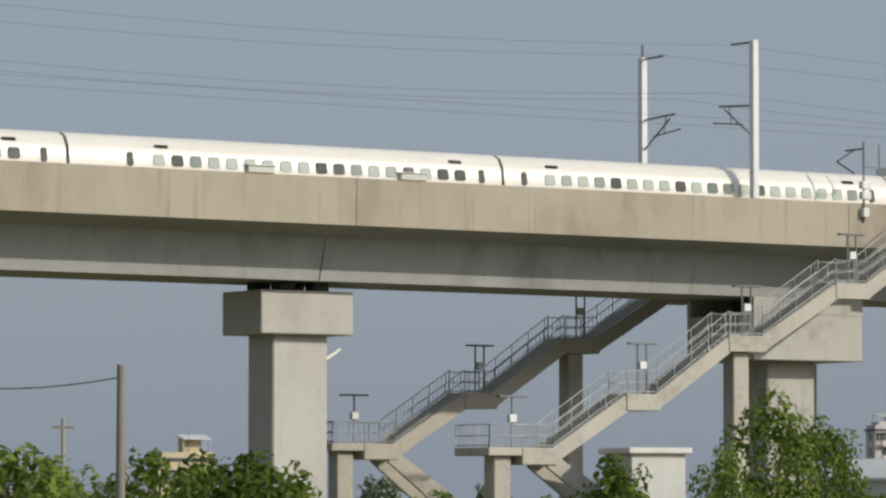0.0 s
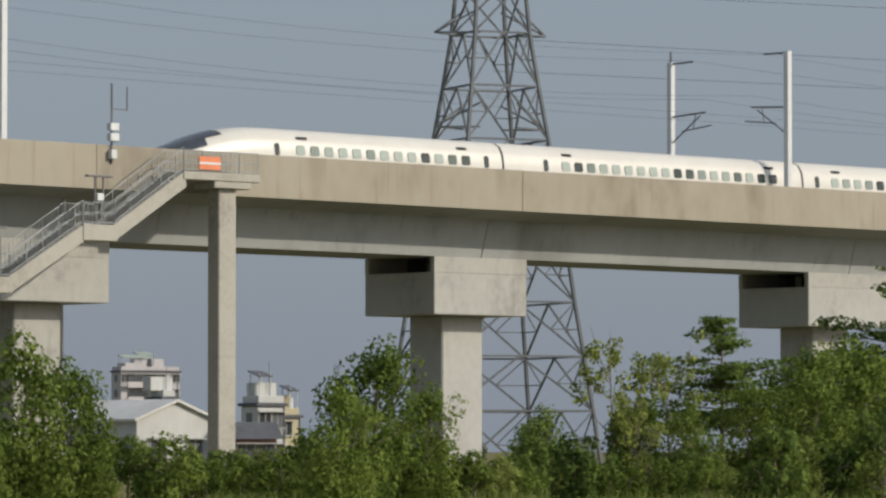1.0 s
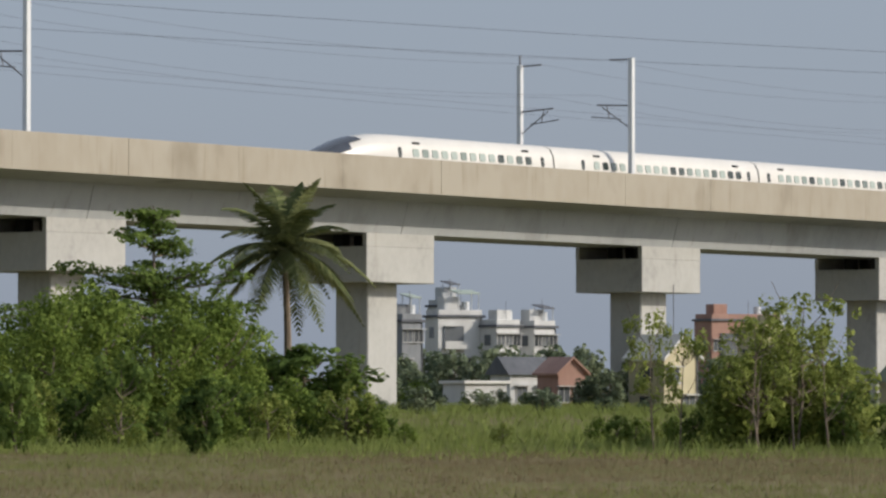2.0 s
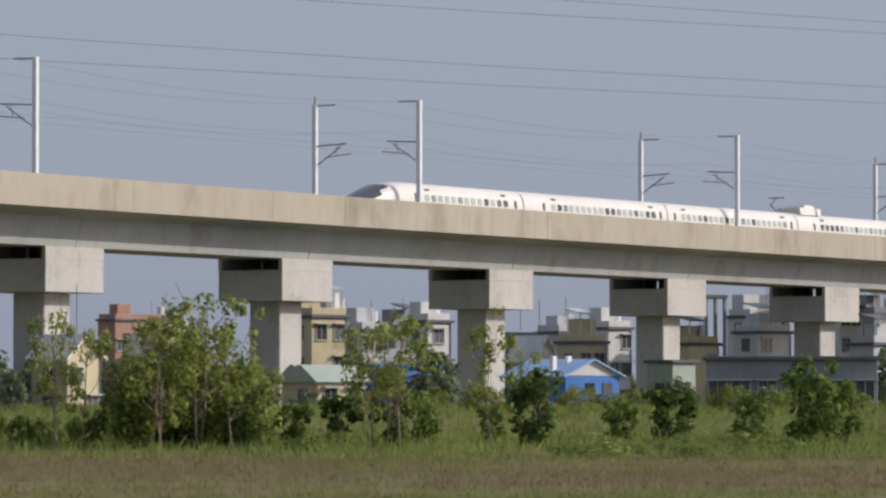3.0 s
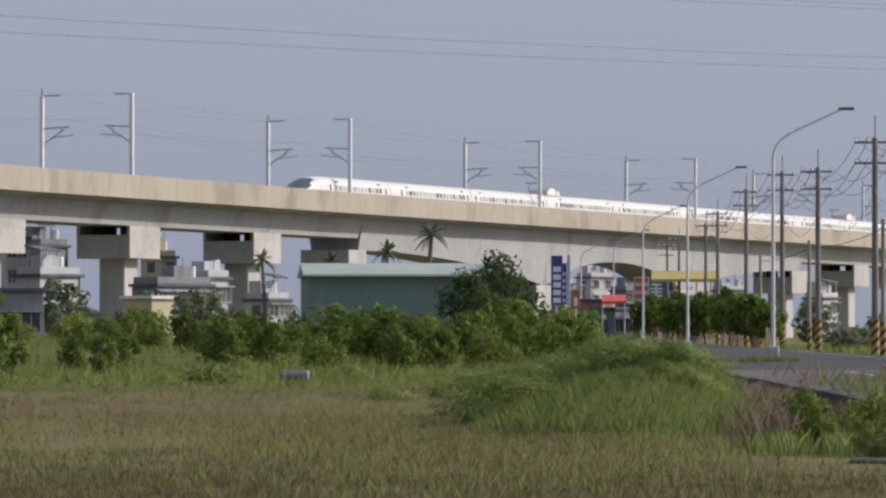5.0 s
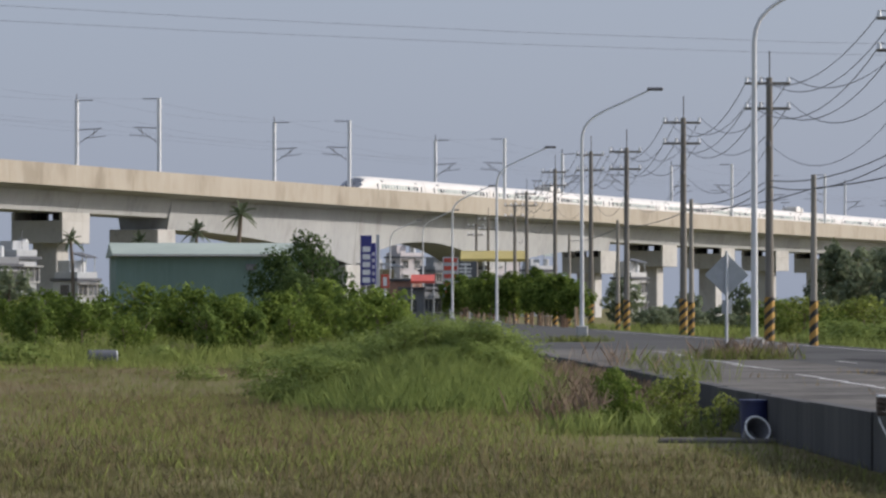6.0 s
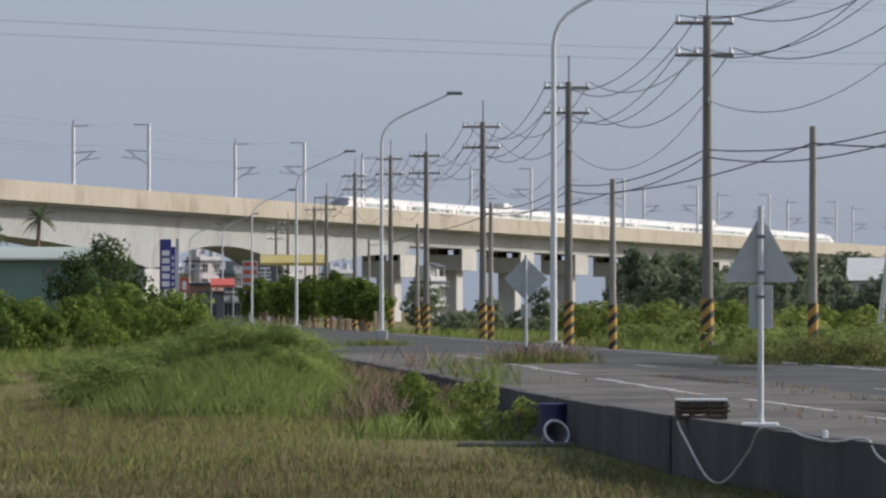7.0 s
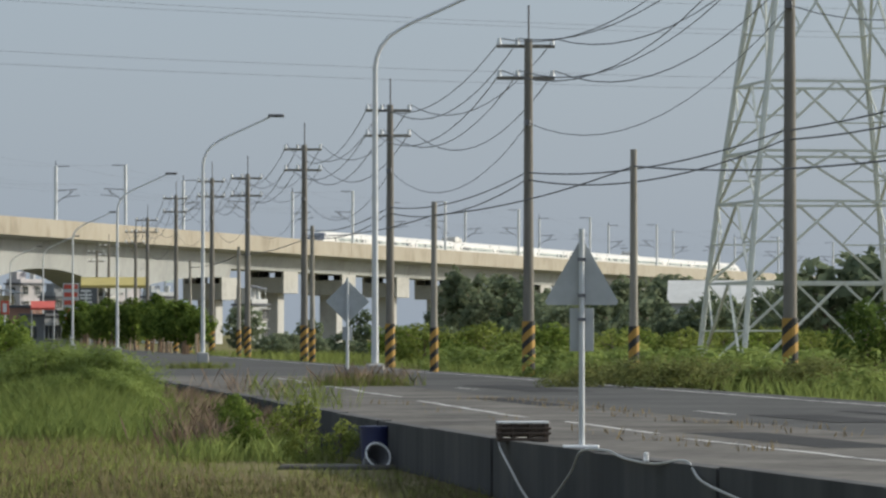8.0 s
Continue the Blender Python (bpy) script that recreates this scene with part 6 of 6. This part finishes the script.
scatter_grass("wall_stalks", "reddish dry stalks grown along the wall", GRASS_PINK, wall_places(600, 52, 78, -2.2, -0.2), 0.6, 0.005, 13)
scatter_grass("wall_weeds", "green weeds grown along the wall", GRASS_MEADOW, wall_places(420, 40, 66, -1.8, -0.1), 0.55, 0.005, 13)
for t0, t1, o0, o1 in ((2, 19.6, 2.15, 2.5), (22.5, 31.5, 2.6, 2.72), (35, 54, 2.6, 3.0), (60, 104, 3.2, 4.2)):
    n = 4
    for k in range(n):
        ta, tb, oa = t0 + (t1 - t0) * k / n, t0 + (t1 - t0) * (k + 1) / n - 0.15, o0 + (o1 - o0) * k / n
        tagged(strip("edge_line", "", ta, tb, oa, oa + 0.13, ROAD_Z + 0.009, WHITE_LINE), "worn white edge line", "road marking", kind="structure")
tagged(strip("edge_line", "", -10, 230, 11.3, 11.45, ROAD_Z + 0.009, WHITE_LINE), "worn white edge line", "road marking", kind="structure")
for i in range(4):
    tagged(strip("centre_dash", "", 1 + i * 36, 5 + i * 36, 6.6, 6.72, ROAD_Z + 0.009, WHITE_LINE), "worn white centre dash", "road marking", kind="structure")
PATCHED = material("dark_asphalt_repair", [(0.026, 0.026, 0.027), (0.044, 0.043, 0.042)], spec=0.15, rough=0.95, scale=0.6, bump=0.2, fine=10, coords="World")
for t0, t1, o0, o1 in ((14, 23, 3.1, 4.3), (30, 37, 6.9, 8.2), (47, 58, 4.6, 5.4), (68, 83, 7.4, 9.0), (24, 41, 9.3, 9.7)):
    tagged(strip("asphalt_patch", "", t0, t1, o0, o1, ROAD_Z + 0.0075, PATCHED), "darker patch of repaired asphalt", "road patch", kind="structure")
tufts = [tuple(along(rng.uniform(6, 60), rng.choice([5.5, 5.2, 4.6, 2.0]) + rng.normal() * 0.1, ROAD_Z)) for _ in range(60)]
scatter_grass("road_weeds", "small dry weeds in the cracks of the shoulder", GRASS_DRY, tufts, 0.12, 0.012, 8)


def roadside_clump(cx, cy, wide, deep, n):
    """Weeds bunched about a point on the shoulder, thinning outward."""
    out = []
    for _ in range(n):
        k = rng.normal() * 0.5
        out.append((cx + cy / 120 * wide * k + rng.normal() * deep, cy - cx / 120 * wide * k + rng.normal() * deep * 0.4, ROAD_Z - 0.02))
    return out


x, y = 120.8, 28.1
scatter_grass("lamp_weeds", "green weeds round a lamp foot", GRASS_GREEN, roadside_clump(x, y, 1.1, 1.0, 130), 0.36, 0.011, 10)
scatter_grass("lamp_weeds", "tall dry stalks round a lamp foot", GRASS_PINK, roadside_clump(x, y, 0.8, 0.9, 60), 0.62, 0.006, 7)
x, y = 178.5, 48.5
scatter_grass("lamp_weeds", "dry weeds round a lamp foot", GRASS_GREEN, roadside_clump(x, y, 0.7, 1.0, 60), 0.32, 0.014, 10)
RUST = material("dark_rusty_metal", [(0.035, 0.026, 0.02), (0.11, 0.08, 0.06)], rough=0.85, scale=5, bump=0.4)


def build_kerb_block():
    x, y = 58.9, 11.5
    b = thing("iron_frame", "dark rusty iron frame box with a pale top on the wall", "frame", m=pose(x, y, ROAD_Z + 0.01, 0, 0, -78.91 + 6))
    w, h = 0.34, 0.27
    for z0, z1, m_, nm in ((h - 0.03, h, SIGN_WHITE, "top_plate"), (0.0, 0.05, RUST, "base_rail")):
        part(nm, box(-w, w, -0.14, 0.14, z0, z1, 0.008), m_, b)
    for px_ in (-w + 0.03, -w * 0.35, w * 0.3, w - 0.03):
        part("upright", box(px_ - 0.03, px_ + 0.03, -0.13, 0.13, 0.052, h - 0.032), RUST, b)
    part("backing", box(-w + 0.065, w - 0.065, -0.09, 0.10, 0.06, h - 0.04, 0.01), RUST, b)
    for z0 in (0.095, 0.16):
        part("cross_bar", box(-w - 0.02, w + 0.03, -0.15, -0.132, z0, z0 + 0.03, 0.005), RUST, b)


build_kerb_block()
HOSE = material("pale_grey_hose", [(0.42, 0.41, 0.38), (0.56, 0.55, 0.52)], rough=0.6, scale=3)


def hose(points):
    pts = [Vector(p) for p in points]
    fine = []
    for i in range(len(pts) - 1):
        p0, p1, p2, p3 = pts[max(i - 1, 0)], pts[i], pts[i + 1], pts[min(i + 2, len(pts) - 1)]
        for k in range(6):
            t = k / 6
            fine.append(0.5 * (2 * p1 + (p2 - p0) * t + (2 * p0 - 5 * p1 + 4 * p2 - p3) * t * t + (3 * p1 - p0 - 3 * p2 + p3) * t ** 3))
    tagged(part("hose", add_chain(bmesh.new(), fine + [pts[-1]], 0.015, 6), HOSE, smooth=True), "pale hose hanging over the stained wall", "hose", "hoses")


hose([along(18.9, 0.25, ROAD_Z + 0.04), along(18.5, -0.02, ROAD_Z + 0.05), along(18.0, -0.32, ROAD_Z + 0.0), along(17.2, -0.33, 0.35), along(15.8, -0.33, -0.05), along(14.6, -0.33, -0.02), along(13.2, -0.33, 0.38), along(12.6, -0.31, ROAD_Z + 0.02),
      along(11.6, -0.2, ROAD_Z + 0.05), along(10.2, -0.3, ROAD_Z), along(8.6, -0.3, ROAD_Z - 0.02), along(7.4, -0.2, ROAD_Z + 0.04), along(6.0, -0.33, 0.5), along(3.0, -0.33, 0.3)])
BARREL = material("dark_blue_plastic", [(0.012, 0.016, 0.06), (0.022, 0.03, 0.11)], rough=0.5, scale=2)


def build_barrel():
    x, y = 71.2, 16.3
    z = ground_height(x, y)
    b = thing("barrel", "dark blue plastic barrel below the wall", "barrel", m=pose(x, y, z))
    part("body", tube((0, 0, 0), (0, 0, 0.62), 0.24, 0.27, 16), BARREL, b, smooth=True)
    part("rim", tube((0, 0, 0.62), (0, 0, 0.66), 0.29, 0.29, 16), BARREL, b)
    x, y = 70.2, 16.1
    z = ground_height(x, y)
    ring = thing("bucket", "tipped white plastic bucket with an open rim", "bucket", m=pose(x, y, z + 0.16, 62, 0, -50))
    bm = bmesh.new()
    rows = []
    for r, h in ((0.13, -0.2), (0.19, 0.1), (0.215, 0.1), (0.215, 0.13), (0.185, 0.13), (0.125, -0.18)):
        rows.append([bm.verts.new((r * math.cos(i * math.tau / 20), r * math.sin(i * math.tau / 20), h)) for i in range(20)])
    for a, c in zip(rows, rows[1:]):
        for i in range(20):
            bm.faces.new((a[i], a[(i + 1) % 20], c[(i + 1) % 20], c[i]))
    bm.faces.new(rows[0][::-1]), bm.faces.new(rows[-1])
    # grey body colour stands for the shade inside the white rim
    part("body", bm, LAMP_GREY, ring, "bucket body with its shade painted as grey", smooth=True)
    hoop = [(0.212 * math.cos(i * math.tau / 24), 0.212 * math.sin(i * math.tau / 24), 0.135) for i in range(25)]
    part("rim", add_chain(bmesh.new(), hoop, 0.018, 6), SIGN_WHITE, ring, "white bucket rim")


build_barrel()


def build_slab():
    x, y = 70.0, 16.7
    z = ground_height(x, y)
    tagged(part("concrete_slab", box(-0.9, 1.3, -0.4, 0.4, -0.1, 0.07, 0.03), SLAB, at=pose(x, y, z, 0, 0, -76.56)), "cracked pale concrete slab in the weeds", "slab")
    x, y = 50.3, 8.4
    o = thing("plaster_scrap", "small white scrap of plaster on the shoulder", "debris", m=pose(x, y, ROAD_Z + 0.006, 0, 0, 10))
    part("sheet", box(-0.09, 0.32, -0.03, 0.03, 0, 0.025, 0.004), SIGN_WHITE, o)
    part("lump", box(-0.04, 0.02, -0.03, 0.03, 0.026, 0.1, 0.012), SIGN_WHITE, o)
    x, y = 153.9, 59.6
    t = thing("water_trough", "dark overturned tank in the grass", "tank", m=pose(x, y, ground_height(x, y) + 0.24, 0, 0, -60))
    part("body", tube((-0.5, 0, 0.0), (0.5, 0, 0.0), 0.26, 0.26, 14), ROOF_DARK, t, smooth=True)
    part("lid", tube((0.5, 0, 0.0), (0.56, 0, 0.0), 0.24, 0.22, 14), WALL_PALE, t)


build_slab()

# ---- pylons ----
PYLON_PALE = material("pale_galvanised_lattice", [(0.50, 0.52, 0.48), (0.66, 0.68, 0.63)], rough=0.6, metal=0.1, scale=1)
PYLON_DARK = material("dark_weathered_lattice", [(0.10, 0.11, 0.12), (0.17, 0.18, 0.19)], rough=0.7, metal=0.1, scale=1)


def build_pylon(x, y, turn, base, levels, mat, label, r=0.13):
    """Four legs, rings and crossed braces; levels are (height, width) from the ground up."""
    py = thing("pylon", label, "pylon", "pylons", m=pose(x, y, 0.0, 0, 0, turn))

    def corner(k, w):
        return ((-1, 1, 1, -1)[k] * w / 2, (-1, -1, 1, 1)[k] * w / 2)

    for k in range(4):
        pts = [(*corner(k, w), z) for z, w in levels]
        bm = bmesh.new()
        add_chain(bm, pts, r, 5)
        part("leg", bm, mat, py)
    for (z0, w0), (z1, w1) in zip(levels, levels[1:]):
        bm = bmesh.new()
        for k in range(4):
            a0, b0 = (*corner(k, w0), z0), (*corner((k + 1) % 4, w0), z0)
            a1, b1 = (*corner(k, w1), z1), (*corner((k + 1) % 4, w1), z1)
            add_tube(bm, a1, b1, r * 0.6, sides=4)
            mid = (Vector(a1) + Vector(b1)) / 2
            if w0 > 4.5:
                add_tube(bm, a0, mid, r * 0.55, sides=4), add_tube(bm, b0, mid, r * 0.55, sides=4)
                for s, e in ((a0, a1), (b0, b1)):
                    h = (Vector(s) + Vector(e)) / 2
                    g = (Vector(s) + mid) / 2
                    add_tube(bm, h, g, r * 0.35, sides=4), add_tube(bm, e, g, r * 0.35, sides=4)
            else:
                add_tube(bm, a0, b1, r * 0.5, sides=4), add_tube(bm, b0, a1, r * 0.5, sides=4)
        part("bracing", bm, mat, py)
    return py


def cross_arms(py, mat, heights, reach, r=0.09):
    for z in heights:
        for sgn in (-1, 1):
            bm = bmesh.new()
            tip = (sgn * reach, 0, z)
            for c in (-1.5, 1.5):
                add_tube(bm, (sgn * 1.5, c, z), tip, r, sides=4), add_tube(bm, (sgn * 1.5, c, z + 1.8), tip, r, sides=4)
            part("cross_arm", bm, mat, py)


B = (208.4, 26.68)
pylon_b = build_pylon(*B, -82.62 + 14, 0, [(0, 9.5), (4.4, 8.6), (8.1, 7.8), (10.4, 7.25), (13.6, 6.4), (18.5, 5.1), (22, 4.2), (25, 3.4), (28, 3.0), (31, 3.0), (34, 3.0), (38, 2.6)], PYLON_PALE, "pale galvanised lattice pylon beside the road", 0.14)
cross_arms(pylon_b, PYLON_PALE, (26, 30, 34), 6.5)
A = (231.0, 242.6)
pylon_a = build_pylon(*A, -43.59 + 24, 0, [(0, 12.5), (5, 11.4), (9, 10.4), (13, 9.4), (17, 8.5), (21, 7.5), (25, 6.5), (29, 5.4), (33, 4.4), (37, 3.8), (41, 3.4), (45, 3.4), (49, 3.0)], PYLON_DARK, "dark lattice pylon behind the viaduct", 0.17)
cross_arms(pylon_a, PYLON_DARK, (26, 33, 40, 46), 4.5)
for u, za, sag in ((0, 41, 6), (4, 37, 5), (-4, 39, 7), (2, 33, 6), (6, 31, 5)):
    sagging("high_voltage_line", "faint dark high-voltage line", (A[0] + u, A[1] + u, za), (620.0, -2.6, za + 4), sag, 0.016, "high-voltage lines")


def build_field_pole():
    x, y = 63.8, 113.3
    p = thing("field_pole", "plain grey wooden pole in the field with a slack wire", "utility pole", m=pose(x, y, 0))
    part("shaft", tube((0, 0, -0.2), (0, 0, 6.25), 0.15, 0.11, 10), WOOD_POLE, p, smooth=True)
    sagging("field_wire", "slack dark wire from the field pole", (x, y, 5.89), (65.0, 135.2, 7.00), 0.6, 0.02, "")


build_field_pole()


def build_far_pole(az, r, top):
    """A thin distant pole with a short cross arm."""
    p = polar(az, r)
    ob = thing("far_pole", "thin pale distant pole with a short cross arm", "utility pole", "far poles", m=pose(p.x, p.y, 0, 0, 0, -az))
    part("shaft", tube((0, 0, -0.2), (0, 0, top), 0.11, 0.08, 8), CONC_POLE, ob, smooth=True)
    part("cross_arm", box(-0.5, 0.5, -0.05, 0.05, top - 0.45, top - 0.35), WOOD_POLE, ob)


for az, r, top in ((28.66, 205, 6.2), (28.30, 235, 5.4), (29.45, 260, 4.9)):
    build_far_pole(az, r, top)


def motions():
    walk(train, [(t, train_pose(s)) for t, s in TAIL])


motions()
